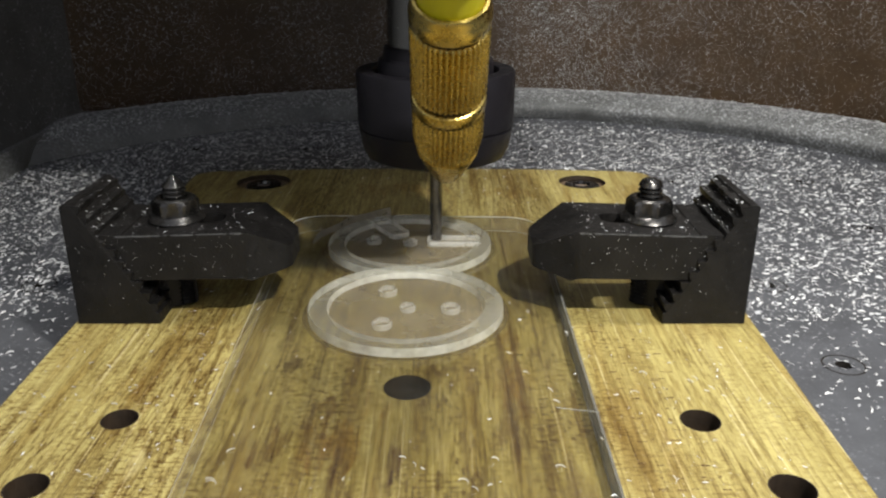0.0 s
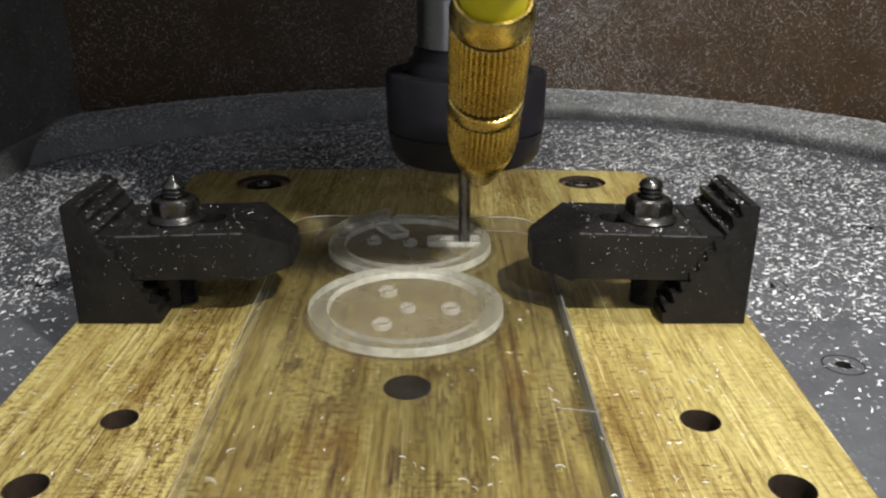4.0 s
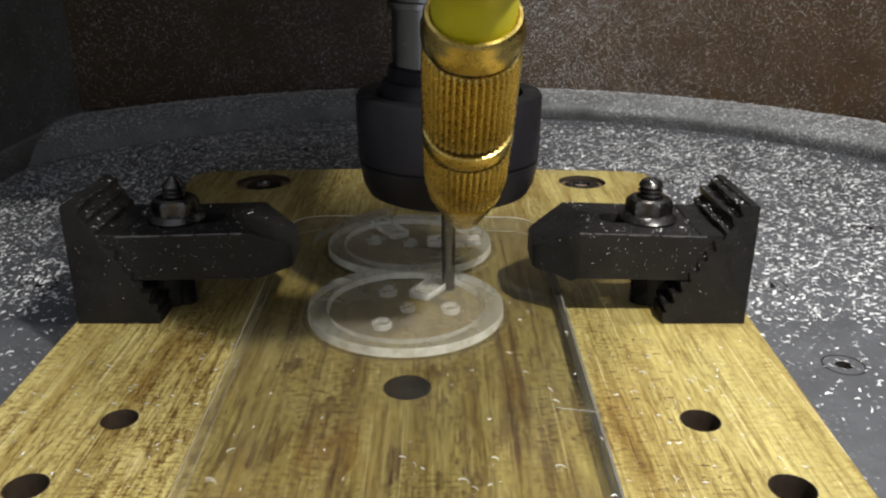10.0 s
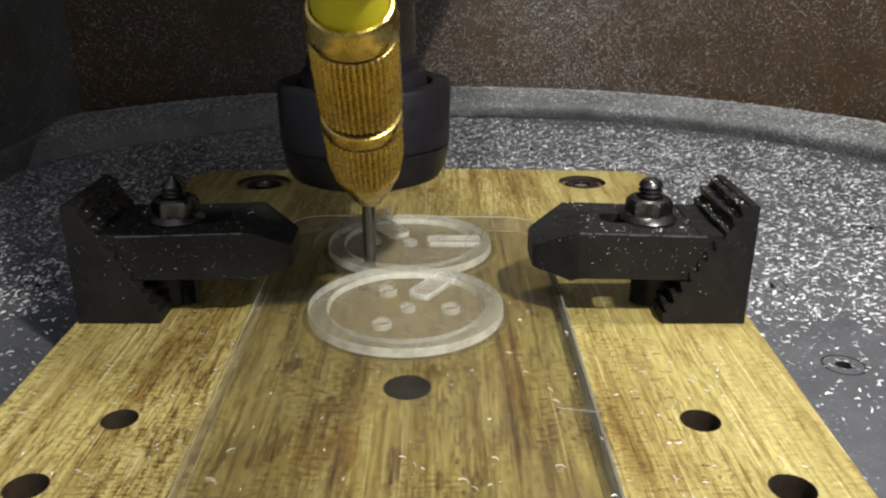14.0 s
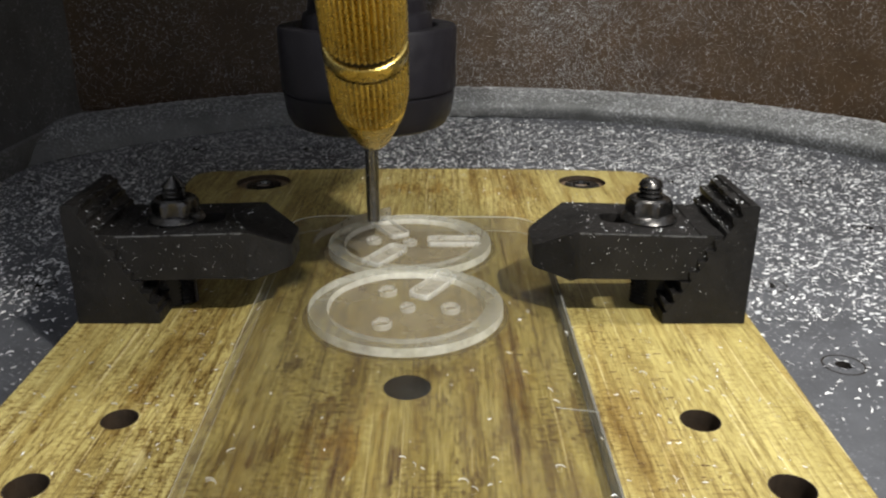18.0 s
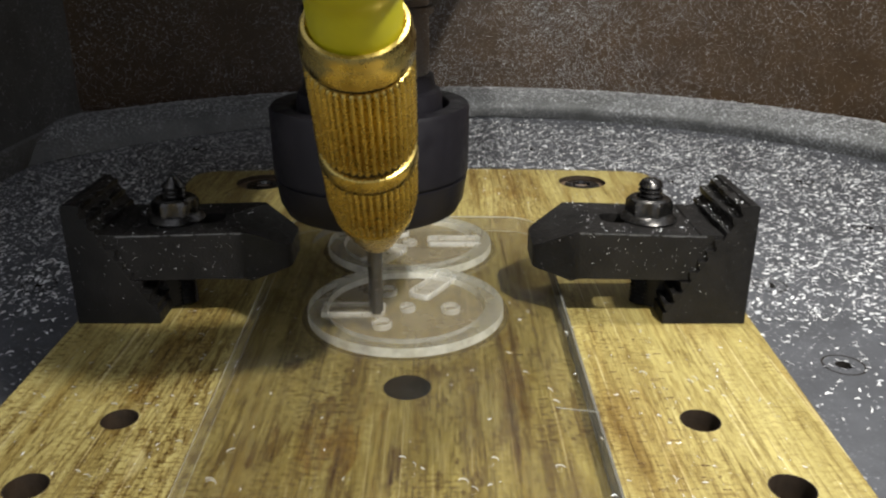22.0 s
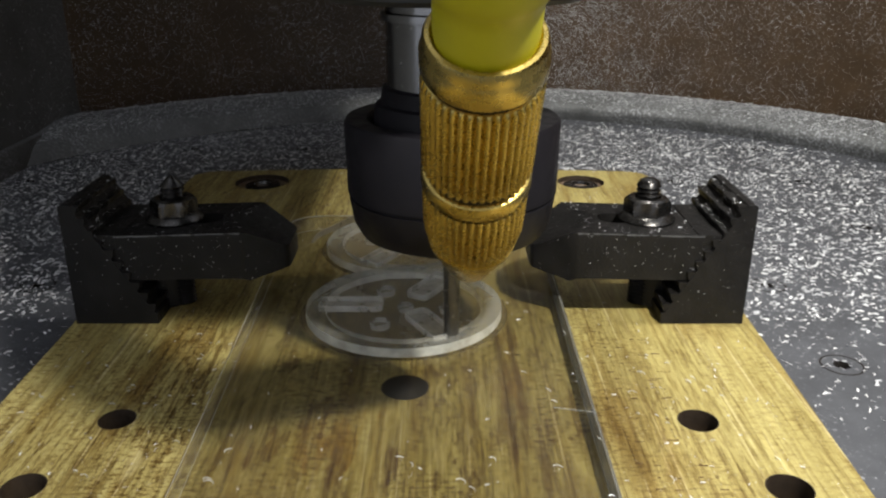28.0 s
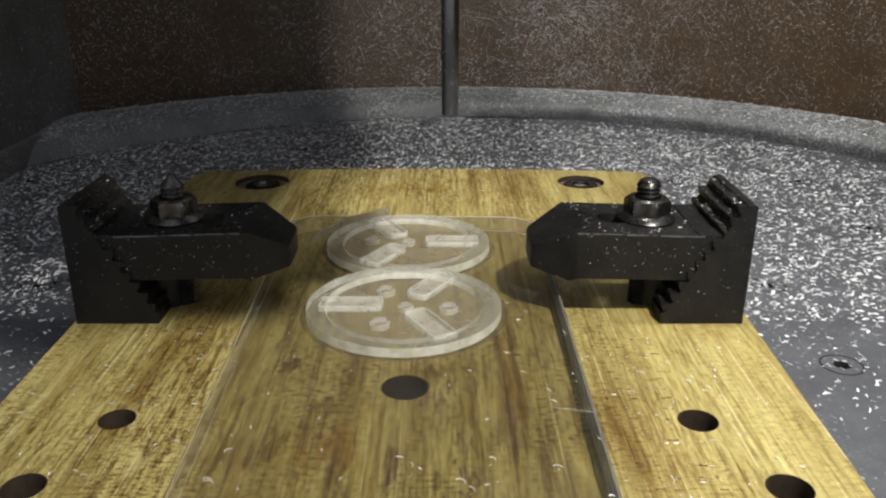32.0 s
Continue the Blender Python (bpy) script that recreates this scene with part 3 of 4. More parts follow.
# ---- milling head with air nozzle; its origin is the cutter's tip ----
def build_head():
    head = empty("milling_head", mpose(0, 160, 5), "spindle with black collet nut, slender cutter and brass air nozzle", "milling spindle")
    part("end_mill", lathe([(0, 1.3), (0.05, 1.5), (9, 1.5), (9.6, 1.5875), (26, 1.5875)], 24), CARBIDE, head, "slender grey carbide cutter")
    nut = part("collet_nut", lathe([(23.6, 4), (23.4, 15.4), (24.2, 17.2), (26.5, 18.4), (30.5, 19.0), (31.2, 19.1), (31.3, 18.75), (31.9, 18.75), (32.0, 19.3), (44.6, 19.5), (45.2, 19.1), (45.2, 15.6), (44.6, 15.2), (42.5, 15.0), (42.3, 12.2)], 72), NUTBLACK, head, "round black collet nut")
    part("collet", lathe([(22.2, 2.2), (22.2, 4.2), (24.2, 6.2)], 32), STEEL, head, "steel collet face")
    part("spindle_neck", lathe([(42, 14.3), (47.0, 14.1), (47.8, 13.7), (48.2, 12.9), (50.6, 12.5), (51.0, 11.9), (51.0, 11.6)], 48), NUTBLACK, head, "dark neck ring")
    part("spindle_shaft", lathe([(46, 11.7), (62, 11.7), (62.2, 12.6), (63.4, 12.6), (63.6, 11.7), (66, 11.7)], 48), STEEL, head, "polished steel spindle shaft")
    part("nose_cap", lathe([(65.8, 13), (65.6, 22), (66.4, 23), (80, 23)], 64), HOUSING, head, "dark round spindle nose")
    part("spindle_housing", lathe([(79, 22), (79, 38), (81, 41), (96, 41), (100, 30), (190, 30)], 64), HOUSING, head, "dark spindle housing")
    # out-of-view block, added and sized to cast the broad shadow by the spindle
    part("spindle_shade_block", box(-96, 41, 14, 46, 80, 290, 2), HOUSING, head, "unseen dark block added by the spindle for its shadow")
    tilt = mpose(2.64, -23.2, 24.9, 35.5, 0.75, 0)
    n = 336

    def flutes(rows):
        return lambda i, k: (0.0, -0.03, -0.16, -0.42, -0.55, -0.42, -0.16, -0.03)[k % 8] if i in rows else 0.0

    barrel = part("air_nozzle", lathe([(27.3, 6.9), (27.5, 7.45), (27.9, 7.63), (42.9, 7.63), (43.5, 7.5), (43.8, 7.2)], n, flutes((1, 2, 3, 4))), BRASS, head, "knurled golden brass air nozzle", at=tilt, angle=50)
    part("nozzle_tip", lathe([(1.0, 0.9), (0.3, 1.9), (0.2, 2.5), (0.7, 3.1), (1.8, 3.7), (9.0, 6.5), (10.4, 6.8)], 64), BRASS, barrel, "smooth blunt brass tip")
    part("tip_bore", lathe([(0.15, 0.8), (1.1, 0.8)], 20), BRASSDARK, barrel)
    part("knurled_cap", lathe([(10.2, 6.5), (11.6, 7.0), (14.4, 7.45), (22.4, 7.55), (22.8, 7.3)], n, flutes((1, 2, 3))), BRASS, barrel, angle=50)
    part("cap_groove", lathe([(22.6, 7.0), (23.5, 7.0)], 64), BRASSDARK, barrel)
    part("cap_ring", lathe([(23.3, 7.1), (23.5, 7.5), (23.9, 7.66), (25.6, 7.66), (26.1, 7.45), (26.3, 7.1)], 96), BRASS, barrel)
    part("middle_groove", lathe([(26.0, 6.75), (27.6, 6.75)], 64), BRASSDARK, barrel)
    part("upper_groove", lathe([(43.5, 6.9), (44.8, 6.9)], 64), BRASSDARK, barrel)
    part("collar", lathe([(44.6, 7.1), (44.8, 7.5), (45.2, 7.66), (47.4, 7.7), (48.0, 7.5), (48.6, 7.35), (49.4, 7.3), (49.9, 7.0), (50.0, 6.5), (49.4, 6.0)], 96), BRASS, barrel, "smooth brass collar")
    hose = [(46, 5.7), (49.4, 6.0), (50.6, 6.15), (54, 6.15), (55, 6.2), (56.2, 6.45), (57.4, 7.0), (58.6, 7.6), (60.6, 7.9), (63, 7.95)] + [(68 + k * 5, 7.95) for k in range(16)]
    tube = lathe(hose, 48)
    # past the nozzle the hose bends up and back
    first, bend = 63.0, 46.0
    for v in tube.verts:
        turn = max(0.0, min((v.co.z - first) / bend, radians(78)))
        if turn > 0:
            on = v.co.z - first - bend * turn
            c, q = math.cos(turn), math.sin(turn)
            v.co = (v.co.x, v.co.y * c + bend * (1 - c) + on * q, first + bend * q + on * c - v.co.y * q)
    part("air_hose", tube, YELLOW, barrel, "bright yellow plastic hose")
    return head


HEAD = build_head()
# unseen grey block added behind the spindle to shade bed and back wall
SHADE_BLOCK = empty("shade_block", mpose(0, 0, 0), "unseen grey block added to shade the bed and back wall", "gantry")
part("shade_plate", box(-122, -24, 205, 291, 92, 290, 2), BLOCK_GREY, SHADE_BLOCK, "added plate that shades the left rear")
part("shade_body", box(-120, 46, 292, 388, 92, 290, 3), BLOCK_GREY, SHADE_BLOCK)


# ---- chips ----
def flakes(name, spots, size, seed, label, category, upright=None, stout=1.0):
    """Curled slivers of acrylic: each is a bent strip of two faces. spots: x, y, z."""
    rng = np.random.default_rng(seed)
    n = len(spots)
    spots = np.asarray(spots, float)
    long = rng.uniform(0.35, 1.0, n) ** 1.4 * size
    wide = long * rng.uniform(0.11, 0.30, n) * stout
    curl = rng.uniform(-0.8, 0.8, n) * long
    lift = rng.uniform(0.05, 0.45, n) * long
    turn = rng.uniform(0, 2 * math.pi, n)
    roll = rng.uniform(-0.5, 0.5, n)
    c, s = np.cos(turn), np.sin(turn)
    verts = []
    blunt, jag = rng.uniform(0.05, 1.0, n), rng.uniform(-0.35, 0.35, (6, n))
    for i, (u, v) in enumerate(((-1, -1), (-1, 1), (0, -1), (0, 1), (1, -1), (1, 1))):
        narrow = np.where(u == 0, 1.0, blunt)
        a, b = (u + jag[i]) * long * 0.5, v * wide * narrow * 0.5 + (1 - u * u) * curl * 0.5
        h = 0.06 + (1 - u * u) * lift * 0.5 + (v * 0.5 + 0.5) * wide * np.abs(roll) + (u > 0) * lift * 0.4
        p = np.stack([a * c - b * s, a * s + b * c, h], 1)
        if isinstance(upright, np.ndarray):
            c2, s2 = np.cos(upright), np.sin(upright)
            p = np.stack([-s2 * p[:, 0] - c2 * p[:, 2], c2 * p[:, 0] - s2 * p[:, 2], p[:, 1]], 1)
        elif upright == "y":
            p = np.stack([p[:, 0], -p[:, 2], p[:, 1]], 1)
        elif upright == "x":
            p = np.stack([p[:, 2], p[:, 0], p[:, 1]], 1)
        verts.append((spots + p) * MM)
    verts = np.stack(verts, 1).reshape(-1, 3)
    base = np.arange(n)[:, None] * 6
    faces = np.concatenate([base + [0, 2, 3, 1], base + [2, 4, 5, 3]])
    data = bpy.data.meshes.new(name)
    data.from_pydata(verts.tolist(), [], faces.tolist())
    data.materials.append(CHIP)
    return tagged(new(name, data), label, category, kind="stuff")


def curls(name, spots, seed, label, category):
    """Long thin shavings, each bent into an open loop that rises at one end."""
    rng = random.Random(seed)
    verts, faces = [], []
    for x, y, z in spots:
        r, sweep, start = rng.uniform(0.3, 1.0), rng.uniform(1.6, 5.0), rng.uniform(0, 6.28)
        wide, rise, steps = rng.uniform(0.05, 0.13), rng.uniform(0.1, 0.7), 9
        first = len(verts)
        for k in range(steps + 1):
            u = k / steps
            a, q = start + sweep * u, r * (1 - 0.35 * u)
            taper = wide * (0.45 + 1.1 * u * (1 - u) * 2)
            for side in (-1, 1):
                verts.append(((x + (q + side * taper) * math.cos(a)) * MM, (y + (q + side * taper) * math.sin(a)) * MM, (z + 0.05 + rise * u * u + (side + 1) * 0.06) * MM))
        faces += [(first + 2 * k, first + 2 * k + 1, first + 2 * k + 3, first + 2 * k + 2) for k in range(steps)]
    data = bpy.data.meshes.new(name)
    data.from_pydata(verts, [], faces)
    data.materials.append(CURL)
    return tagged(new(name, data), label, category, kind="stuff")


def patchy(x, y, scale, seed):
    return noise.fractal(Vector((x / scale, y / scale, seed)), 0.7, 2.0, 4) * 0.5 + 0.5


def rim_height(x, y):
    r = math.hypot(x - RIM_X, y - RIM_Y)
    for (r0, z0), (r1, z1) in itertools.pairwise([(0, -12), (225.4, -12), (225.6, -5.5), (226.4, -4), (229, -2.6), (235, -1.2), (247, 0), (254, -0.4), (258, -4)]):
        if r0 <= r < r1:
            return z0 + (z1 - z0) * (r - r0) / (r1 - r0)
    return None


def scatter_floor():
    rng = random.Random(11)
    spots = []
    while len(spots) < 54000:
        x, y = rng.uniform(-178, 262), rng.uniform(60, 474)
        z = rim_height(x, y)
        edge = 66 + (y - 120) * 0.045
        if z is None or (-81 - max(0, y - 170) * 0.07 < x < edge + 2 and y < 296):
            continue
        r = math.hypot(x - RIM_X, y - RIM_Y)
        want = 0.30 + 0.75 * min(1, max(0, (y - 130) / 120)) + (0.35 if x > 75 and y > 190 else 0)
        want += 1.1 if r > 236 else 0
        if x < 10 and 220 < r < 243:
            want += 1.6 * min(1, (10 - x) / 50) * min(1, (243 - r) / 8)
        if x < -60 and y > 200:
            want += 0.5
        if x < 20 and y > 240:
            want += 0.55
        if y < 190:
            want *= 0.45 if x > 0 else 0.22
        if 214 < r < 227 and x > 30:
            want *= 0.4
        if max(0.02, patchy(x, y, 24, 3.0) * 0.5 + patchy(x, y, 5, 7.0) * 0.9) ** 1.6 * want > rng.random() * 0.95:
            spots.append((x, y, z))
    flakes("floor_chips", spots, 1.75, 1, "white acrylic chips scattered over the machine bed", "chips", stout=1.55)


def scatter_walls():
    rng = random.Random(12)
    spots, ways = [], []
    while len(spots) < 46000:
        turn, z = rng.uniform(radians(25), radians(135)), rng.uniform(-14, 120)
        x = WALL_R * math.cos(turn)
        want = (0.26 if x > 40 else 0.12) + 0.85 * math.exp(-((x - 40) / 68) ** 2) + 0.3 * math.exp(-(z + 5) / 25)
        if x > 140:
            want *= 0.55
        if patchy(x, z, 30, 8.0) * want > rng.random() * 0.75:
            spots.append((RIM_X + (WALL_R - 0.1) * math.cos(turn), RIM_Y + (WALL_R - 0.1) * math.sin(turn), z))
            ways.append(turn)
    flakes("wall_chips", spots, 0.78, 2, "fine white chips clinging to the brown panel", "chips", np.array(ways))
    spots = [(-179.9, rng.uniform(280, 418), rng.uniform(0, 130)) for _ in range(1800)]
    flakes("side_wall_chips", spots, 1.3, 3, "fine pale chips clinging to the side panel", "chips", "x")


def scatter_things():
    rng = random.Random(13)
    spots = []
    for _ in range(1500):
        x, y = rng.uniform(-79, 64), rng.uniform(80, 294)
        on_sheet = -42 < x < 27 and y < 224
        if any(math.hypot(x - a, y - b) < r + 0.8 for a, b, r in BOARD_HOLES):
            continue
        if math.hypot(x + 8, y - 158) < 22 or math.hypot(x + 8, y - 197) < 22:
            continue
        if rng.random() < (0.2 if on_sheet else 0.8) * (0.5 + patchy(x, y, 18, 5.0)):
            spots.append((x, y, SHEET_Z + 0.02 if on_sheet else 0.02))
    # tangles of longer curls
    tangle = []
    for x, y, z in ((-47.9, 155.5, 0), (-4.2, 104.3, 4.4), (17.8, 105, 4.4), (-34.8, 113.4, 0), (50.6, 135.8, 0), (47.5, 139, 0), (43, 131, 0), (-49, 148, 0),
                    (25.9, 114.1, 4.4), (-35.1, 102.2, 4.4), (-59.5, 135.8, 0), (39.7, 142.2, 0), (3.9, 100.9, 4.4), (-14, 103, 4.4), (8, 107, 4.4), (46, 146, 0)):
        for _ in range(rng.randrange(1, 4)):
            tangle.append((x + rng.gauss(0, 0.8), y + rng.gauss(0, 0.8), z))
    for _ in range(44):
        x, y = rng.uniform(-76, 62), rng.uniform(92, 165)
        if not any(math.hypot(x - a, y - b) < r + 1.5 for a, b, r in BOARD_HOLES) and math.hypot(x + 8, y - 161) > 24:
            tangle.append((x, y, SHEET_Z if -42 < x < 27 else 0))
    curls("board_curls", tangle, 21, "curled white acrylic shavings on the wooden board", "shavings")
    flakes("board_chips", spots, 0.95, 4, "loose white chips on the wooden board", "chips")
    spots = []
    for cx, s in ((46.4, 1), (-60.2, -1)):
        for _ in range(120):
            u, v = rng.uniform(-17, 11), rng.uniform(-10.5, 10.5)
            if not (-12 < u < 6 and abs(v) < 4.5):
                spots.append((cx + s * u, 175.8 + v, 20.7 - 0.03 * u))
        for _ in range(85):
            k = rng.randrange(4)
            x, z = 15.9 - k * 1.56 - rng.uniform(-0.4, 1.6), 27.2 - k * 2.5 + max(-0.4, rng.gauss(0, 0.6))
            spots.append(((48.6 + x) if s > 0 else (-62.6 - x), 176 + rng.choice((-9, -6.5, -2, 3, 8)) + rng.gauss(0, 1.7), z))
    flakes("clamp_chips", spots, 0.95, 5, "white chips lying on the black clamps", "chips")
    spots = []
    for cx, s in ((46.4, 1), (-60.2, -1)):
        for _ in range(150):
            spots.append((cx + s * rng.uniform(-15, 19), rng.choice((163.9, 164.7)), rng.uniform(2, 20)))
    flakes("clamp_dust", [p for p in spots if p[1] < 164.2 and abs(p[0] + 7) > 58 or p[1] > 164.2 and p[2] > 11], 0.42, 6, "fine chips stuck to the clamps' faces", "chips", "y")


scatter_floor()
scatter_walls()
scatter_things()


# ---- what moves ----
def motions():
    # the place of the cutter's tip in millimetres
    walk(HEAD, [
        (0, mpose(-1.8, 202.8, 5.0)), (0.2, mpose(0.7, 202.8, 5.0)), (0.5, mpose(4.0, 199.5, 5.0)), (0.7, mpose(3.1, 199.5, 5.0)),
        (1, mpose(5.4, 202.4, 5.0)), (1.2, mpose(5.7, 202.4, 5.0)), (1.5, mpose(1.0, 199.1, 5.0)), (1.7, mpose(1.0, 199.1, 5.0)),
        (2, mpose(6.7, 202.0, 5.0)), (2.2, mpose(6.7, 202.4, 5.0)), (2.5, mpose(0.6, 199.1, 5.0)), (2.7, mpose(0.7, 199.5, 5.0)),
        (3, mpose(6.3, 199.9, 5.0)), (3.2, mpose(5.7, 199.5, 5.0)), (3.5, mpose(2.9, 199.5, 5.0)), (4.2, mpose(6.2, 200.7, 5.0)),
        (4.9, mpose(0.9, 199.1, 5.0)), (5.5, mpose(-1.5, 179.4, 5.0)), (5.8, mpose(-5.2, 167.4, 5.0)), (6, mpose(-5.9, 170.5, 5.0)),
        (6.2, mpose(-3.8, 173.7, 5.0)), (6.5, mpose(-2.8, 166.2, 5.0)), (6.7, mpose(-4.9, 167.1, 5.0)), (7, mpose(0.1, 176.0, 5.0)),
        (7.2, mpose(-0.7, 176.0, 5.0)), (7.5, mpose(-4.6, 169.9, 5.0)), (7.7, mpose(-4.0, 170.2, 5.0)), (8, mpose(1.7, 174.0, 5.0)),
        (8.2, mpose(1.8, 174.4, 5.0)), (8.5, mpose(-3.7, 170.5, 5.0)), (8.7, mpose(-3.1, 169.9, 5.0)), (9, mpose(2.2, 173.1, 5.0)),
        (9.2, mpose(2.3, 172.7, 5.0)), (9.5, mpose(-3.2, 168.6, 5.0)), (9.7, mpose(-3.3, 168.6, 5.0)), (10, mpose(1.2, 172.1, 5.0)),
        (10.2, mpose(0.0, 172.7, 5.0)), (10.5, mpose(-4.9, 165.6, 5.0)), (10.7, mpose(-5.4, 166.5, 5.0)), (11, mpose(-0.8, 168.6, 5.0)),
        (11.2, mpose(-2.5, 166.5, 5.0)), (11.3, mpose(-1.5, 169.2, 5.0)), (11.5, mpose(2.2, 165.4, 25.1)), (11.7, mpose(-2.0, 161.7, 5.0)),
        (11.9, mpose(-0.6, 178.2, 26.9)), (12, mpose(-14.6, 186.4, 20.5)), (12.1, mpose(-15.7, 194.6, 5.0)), (12.3, mpose(-17.4, 189.2, 5.0)),
        (12.5, mpose(-18.3, 191.1, 5.0)), (12.7, mpose(-16.0, 194.2, 5.0)), (13, mpose(-14.9, 185.8, 5.0)), (13.2, mpose(-15.3, 185.5, 5.0)),
        (13.5, mpose(-10.7, 192.6, 5.0)), (13.7, mpose(-11.3, 191.1, 5.0)), (14, mpose(-17.8, 185.8, 5.0)), (14.2, mpose(-18.8, 185.8, 5.0)),
        (14.5, mpose(-13.3, 187.7, 5.0)), (15.2, mpose(-17.1, 184.7, 5.0)), (15.9, mpose(-11.0, 190.7, 5.0)), (16.5, mpose(-13.4, 185.5, 5.0)),
        (16.7, mpose(-13.1, 186.9, 5.0)), (17, mpose(-16.9, 184.0, 5.0)), (17.2, mpose(-16.4, 184.4, 5.0)), (17.5, mpose(-10.8, 191.1, 5.0)),
        (17.7, mpose(-12.8, 188.8, 5.0)), (17.9, mpose(-14.3, 184.0, 5.0)), (18, mpose(-16.5, 184.4, 17.3)), (18.1, mpose(-16.7, 184.7, 23.8)),
        (18.2, mpose(-17.8, 185.1, 5.0)), (18.3, mpose(-12.7, 188.0, 5.0)), (18.4, mpose(-17.8, 183.5, 13.4)), (18.5, mpose(-16.2, 178.9, 28.8)),
        (18.6, mpose(-24.2, 174.4, 24.5)), (18.7, mpose(-27.4, 169.8, 16.8)), (18.8, mpose(-20.8, 165.3, 5.0)), (18.9, mpose(-15.8, 167.1, 5.0)),
        (19, mpose(-26.1, 160.6, 5.0)), (19.2, mpose(-25.6, 160.0, 5.0)), (19.5, mpose(-21.4, 160.6, 5.0)), (19.7, mpose(-24.5, 159.5, 5.0)),
        (20, mpose(-17.6, 163.5, 5.0)), (20.2, mpose(-15.9, 164.4, 5.0)), (20.5, mpose(-25.8, 159.7, 5.0)), (20.7, mpose(-25.8, 160.6, 5.0)),
        (21, mpose(-14.3, 160.3, 5.0)), (21.2, mpose(-14.4, 160.3, 5.0)), (21.5, mpose(-25.1, 160.9, 5.0)), (21.7, mpose(-25.1, 160.9, 5.0)),
        (22, mpose(-14.3, 159.7, 5.0)), (22.2, mpose(-14.2, 159.7, 5.0)), (22.5, mpose(-24.7, 160.3, 5.0)), (22.7, mpose(-24.8, 160.0, 5.0)),
        (23, mpose(-14.2, 159.5, 5.0)), (23.2, mpose(-14.3, 159.7, 5.0)), (23.5, mpose(-25.4, 158.9, 5.0)), (23.7, mpose(-25.4, 158.9, 5.0)),
        (24, mpose(-17.5, 159.5, 5.0)), (24.2, mpose(-19.8, 159.5, 5.0)), (24.5, mpose(-21.1, 159.5, 5.0)), (24.7, mpose(-25.5, 159.4, 18.0)),
        (25, mpose(-23.6, 159.2, 5.0)), (25.2, mpose(-10.0, 157.0, 42.0)), (25.5, mpose(2.1, 152.9, 5.0)), (26.2, mpose(-2.3, 155.3, 5.0)),
        (26.9, mpose(1.8, 147.6, 5.0)), (27.5, mpose(-2.6, 156.1, 5.0)), (27.7, mpose(-2.3, 155.9, 5.0)), (28, mpose(2.1, 146.8, 5.0)),
        (28.2, mpose(2.2, 146.3, 5.0)), (28.5, mpose(-1.7, 154.0, 5.0)), (28.7, mpose(-1.6, 153.7, 5.0)), (29, mpose(2.8, 146.1, 5.0)),
        (29.2, mpose(2.6, 145.1, 5.0)), (29.5, mpose(-1.7, 152.7, 5.0)), (29.7, mpose(-1.9, 152.7, 5.0)), (30, mpose(2.4, 146.1, 5.0)),
        (30.2, mpose(2.2, 146.1, 5.0)), (30.5, mpose(-4.5, 152.7, 5.0)), (30.7, mpose(-4.6, 152.1, 5.0)), (31, mpose(-0.9, 146.6, 5.0)),
        (31.1, mpose(-1.5, 146.1, 5.0)), (31.2, mpose(-3.3, 151.6, 5.0)), (31.3, mpose(0.4, 145.6, 5.0)), (31.4, mpose(0.8, 147.5, 22.8)),
        (31.6, mpose(-0.8, 145.8, 5.0)), (31.8, mpose(1.3, 147.5, 19.9)), (31.9, mpose(1.8, 147.5, 33.7)), (32, mpose(1.7, 147.5, 50.3)),
    ])
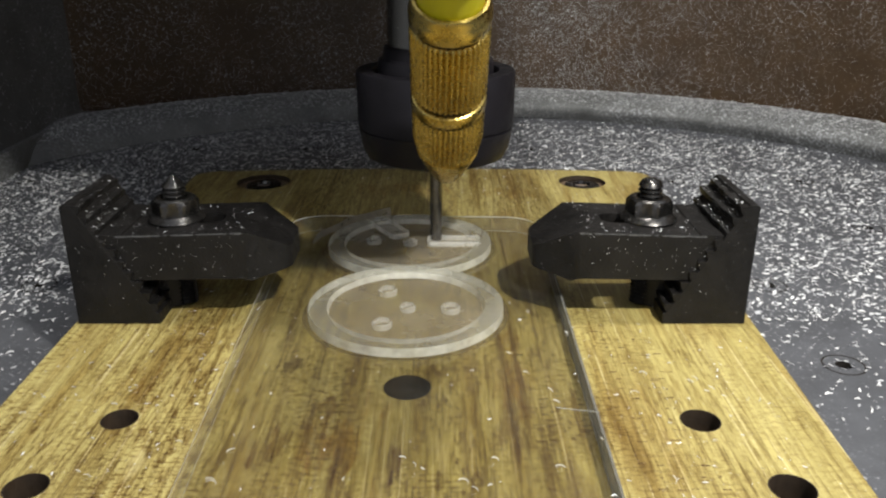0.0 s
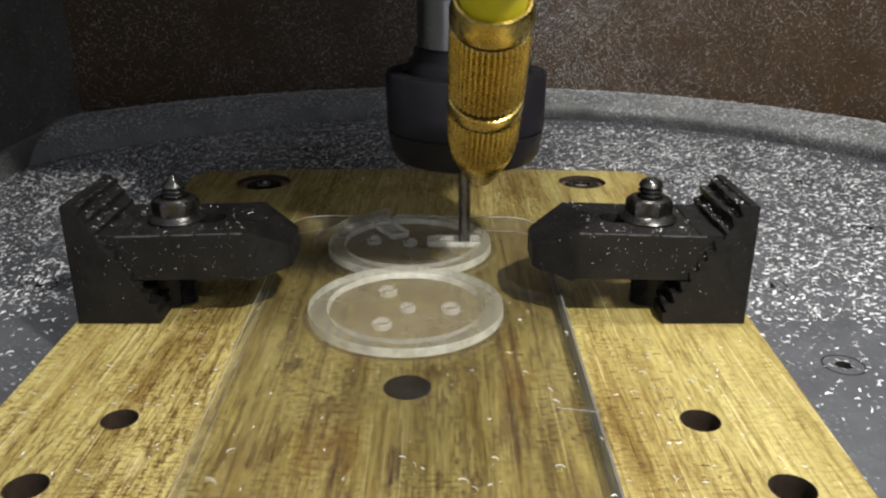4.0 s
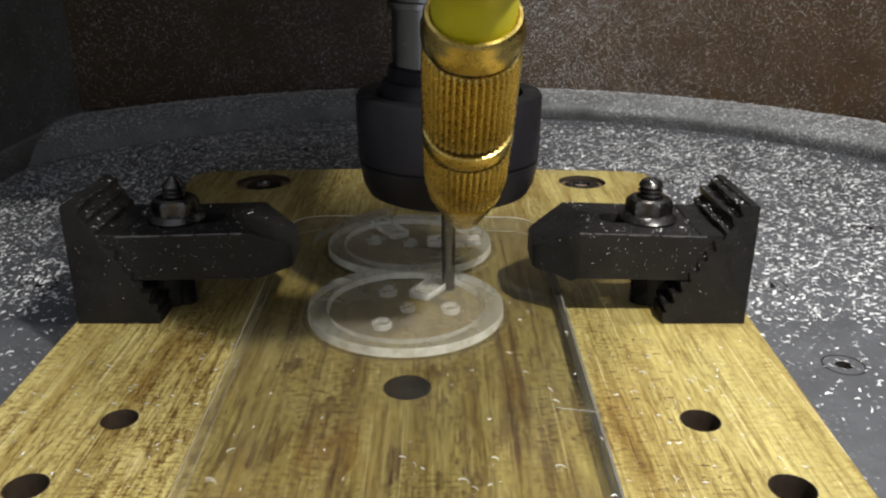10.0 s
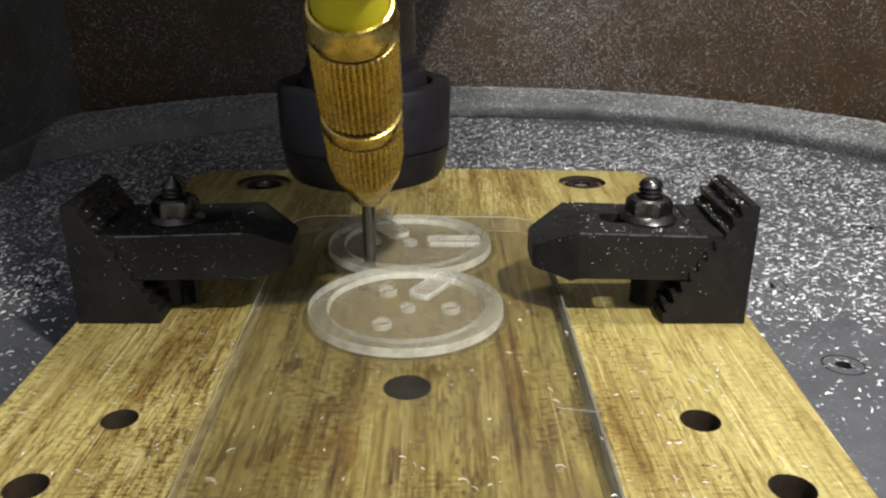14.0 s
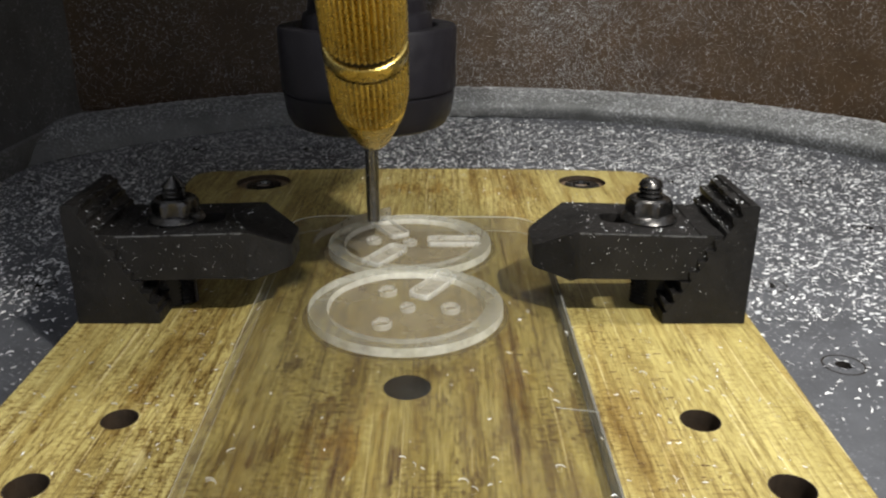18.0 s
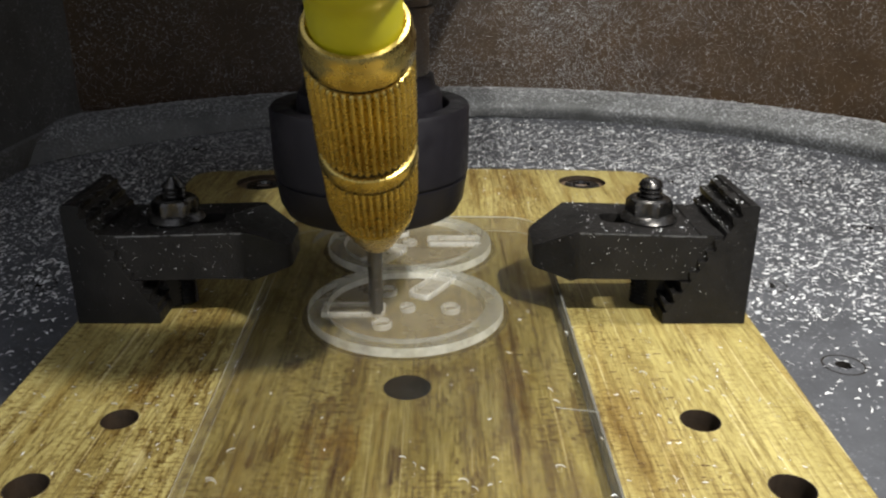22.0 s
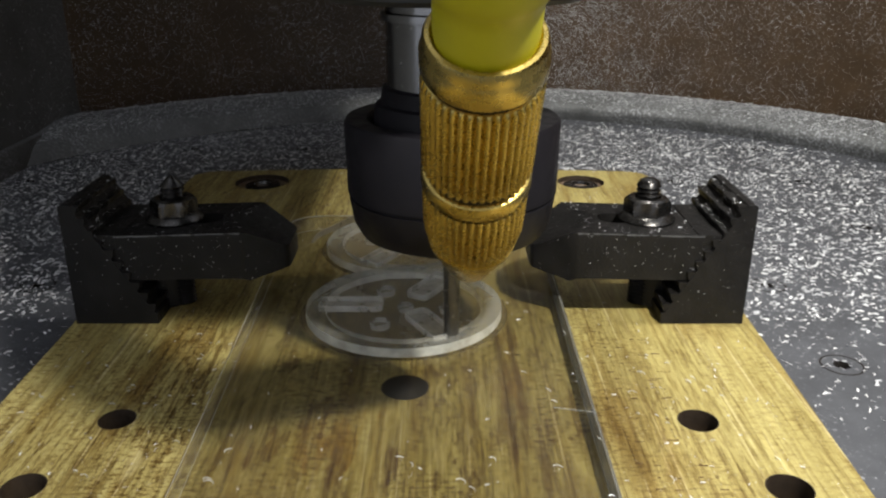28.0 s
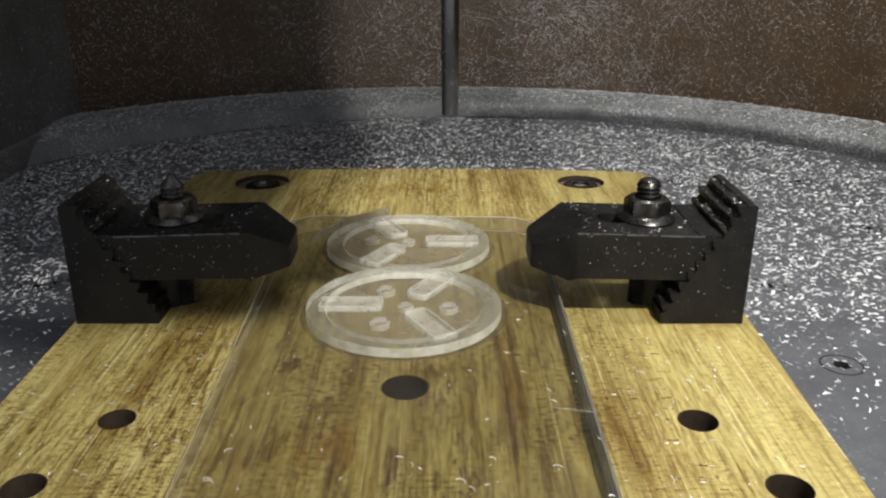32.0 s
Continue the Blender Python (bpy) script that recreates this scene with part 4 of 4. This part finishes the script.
    # the added shade block shares the spindle's moves sideways and up
    walk(SHADE_BLOCK, [
        (0, mpose(-1.8, 0, 0.0)), (0.2, mpose(0.7, 0, 0.0)), (0.5, mpose(4.0, 0, 0.0)), (0.7, mpose(3.1, 0, 0.0)), (1, mpose(5.4, 0, 0.0)), (1.2, mpose(5.7, 0, 0.0)),
        (1.5, mpose(1.0, 0, 0.0)), (1.7, mpose(1.0, 0, 0.0)), (2, mpose(6.7, 0, 0.0)), (2.2, mpose(6.7, 0, 0.0)), (2.5, mpose(0.6, 0, 0.0)), (2.7, mpose(0.7, 0, 0.0)),
        (3, mpose(6.3, 0, 0.0)), (3.2, mpose(5.7, 0, 0.0)), (3.5, mpose(2.9, 0, 0.0)), (4.2, mpose(6.2, 0, 0.0)), (4.9, mpose(0.9, 0, 0.0)), (5.5, mpose(-1.5, 0, 0.0)),
        (5.8, mpose(-5.2, 0, 0.0)), (6, mpose(-5.9, 0, 0.0)), (6.2, mpose(-3.8, 0, 0.0)), (6.5, mpose(-2.8, 0, 0.0)), (6.7, mpose(-4.9, 0, 0.0)), (7, mpose(0.1, 0, 0.0)),
        (7.2, mpose(-0.7, 0, 0.0)), (7.5, mpose(-4.6, 0, 0.0)), (7.7, mpose(-4.0, 0, 0.0)), (8, mpose(1.7, 0, 0.0)), (8.2, mpose(1.8, 0, 0.0)), (8.5, mpose(-3.7, 0, 0.0)),
        (8.7, mpose(-3.1, 0, 0.0)), (9, mpose(2.2, 0, 0.0)), (9.2, mpose(2.3, 0, 0.0)), (9.5, mpose(-3.2, 0, 0.0)), (9.7, mpose(-3.3, 0, 0.0)), (10, mpose(1.2, 0, 0.0)),
        (10.2, mpose(0.0, 0, 0.0)), (10.5, mpose(-4.9, 0, 0.0)), (10.7, mpose(-5.4, 0, 0.0)), (11, mpose(-0.8, 0, 0.0)), (11.2, mpose(-2.5, 0, 0.0)), (11.3, mpose(-1.5, 0, 0.0)),
        (11.5, mpose(2.2, 0, 20.1)), (11.7, mpose(-2.0, 0, 0.0)), (11.9, mpose(-0.6, 0, 21.9)), (12, mpose(-14.6, 0, 15.5)), (12.1, mpose(-15.7, 0, 0.0)), (12.3, mpose(-17.4, 0, 0.0)),
        (12.5, mpose(-18.3, 0, 0.0)), (12.7, mpose(-16.0, 0, 0.0)), (13, mpose(-14.9, 0, 0.0)), (13.2, mpose(-15.3, 0, 0.0)), (13.5, mpose(-10.7, 0, 0.0)), (13.7, mpose(-11.3, 0, 0.0)),
        (14, mpose(-17.8, 0, 0.0)), (14.2, mpose(-18.8, 0, 0.0)), (14.5, mpose(-13.3, 0, 0.0)), (15.2, mpose(-17.1, 0, 0.0)), (15.9, mpose(-11.0, 0, 0.0)), (16.5, mpose(-13.4, 0, 0.0)),
        (16.7, mpose(-13.1, 0, 0.0)), (17, mpose(-16.9, 0, 0.0)), (17.2, mpose(-16.4, 0, 0.0)), (17.5, mpose(-10.8, 0, 0.0)), (17.7, mpose(-12.8, 0, 0.0)), (17.9, mpose(-14.3, 0, 0.0)),
        (18, mpose(-16.5, 0, 12.3)), (18.1, mpose(-16.7, 0, 18.8)), (18.2, mpose(-17.8, 0, 0.0)), (18.3, mpose(-12.7, 0, 0.0)), (18.4, mpose(-17.8, 0, 8.4)), (18.5, mpose(-16.2, 0, 23.8)),
        (18.6, mpose(-24.2, 0, 19.5)), (18.7, mpose(-27.4, 0, 11.8)), (18.8, mpose(-20.8, 0, 0.0)), (18.9, mpose(-15.8, 0, 0.0)), (19, mpose(-26.1, 0, 0.0)), (19.2, mpose(-25.6, 0, 0.0)),
        (19.5, mpose(-21.4, 0, 0.0)), (19.7, mpose(-24.5, 0, 0.0)), (20, mpose(-17.6, 0, 0.0)), (20.2, mpose(-15.9, 0, 0.0)), (20.5, mpose(-25.8, 0, 0.0)), (20.7, mpose(-25.8, 0, 0.0)),
        (21, mpose(-14.3, 0, 0.0)), (21.2, mpose(-14.4, 0, 0.0)), (21.5, mpose(-25.1, 0, 0.0)), (21.7, mpose(-25.1, 0, 0.0)), (22, mpose(-14.3, 0, 0.0)), (22.2, mpose(-14.2, 0, 0.0)),
        (22.5, mpose(-24.7, 0, 0.0)), (22.7, mpose(-24.8, 0, 0.0)), (23, mpose(-14.2, 0, 0.0)), (23.2, mpose(-14.3, 0, 0.0)), (23.5, mpose(-25.4, 0, 0.0)), (23.7, mpose(-25.4, 0, 0.0)),
        (24, mpose(-17.5, 0, 0.0)), (24.2, mpose(-19.8, 0, 0.0)), (24.5, mpose(-21.1, 0, 0.0)), (24.7, mpose(-25.5, 0, 13.0)), (25, mpose(-23.6, 0, 0.0)), (25.2, mpose(-10.0, 0, 37.0)),
        (25.5, mpose(2.1, 0, 0.0)), (26.2, mpose(-2.3, 0, 0.0)), (26.9, mpose(1.8, 0, 0.0)), (27.5, mpose(-2.6, 0, 0.0)), (27.7, mpose(-2.3, 0, 0.0)), (28, mpose(2.1, 0, 0.0)),
        (28.2, mpose(2.2, 0, 0.0)), (28.5, mpose(-1.7, 0, 0.0)), (28.7, mpose(-1.6, 0, 0.0)), (29, mpose(2.8, 0, 0.0)), (29.2, mpose(2.6, 0, 0.0)), (29.5, mpose(-1.7, 0, 0.0)),
        (29.7, mpose(-1.9, 0, 0.0)), (30, mpose(2.4, 0, 0.0)), (30.2, mpose(2.2, 0, 0.0)), (30.5, mpose(-4.5, 0, 0.0)), (30.7, mpose(-4.6, 0, 0.0)), (31, mpose(-0.9, 0, 0.0)),
        (31.1, mpose(-1.5, 0, 0.0)), (31.2, mpose(-3.3, 0, 0.0)), (31.3, mpose(0.4, 0, 0.0)), (31.4, mpose(0.8, 0, 17.8)), (31.6, mpose(-0.8, 0, 0.0)), (31.8, mpose(1.3, 0, 14.9)),
        (31.9, mpose(1.8, 0, 28.7)), (32, mpose(1.7, 0, 45.3)),
    ])
    # a slot comes up in the part as the cutter clears it
    for slot, begin, end in ((FRONT_SLOTS[0], 5.0, 9.0), (FRONT_SLOTS[1], 19.0, 23.0), (FRONT_SLOTS[2], 25.5, 28.0), (BACK_SLOTS[2], 12.4, 16.5)):
        done = slot.matrix_basis.copy()
        under = Matrix.Translation((0, 0, -9 * MM)) @ done
        walk(slot, [(0, under), (begin, under), (end, done), (32, done)])


motions()
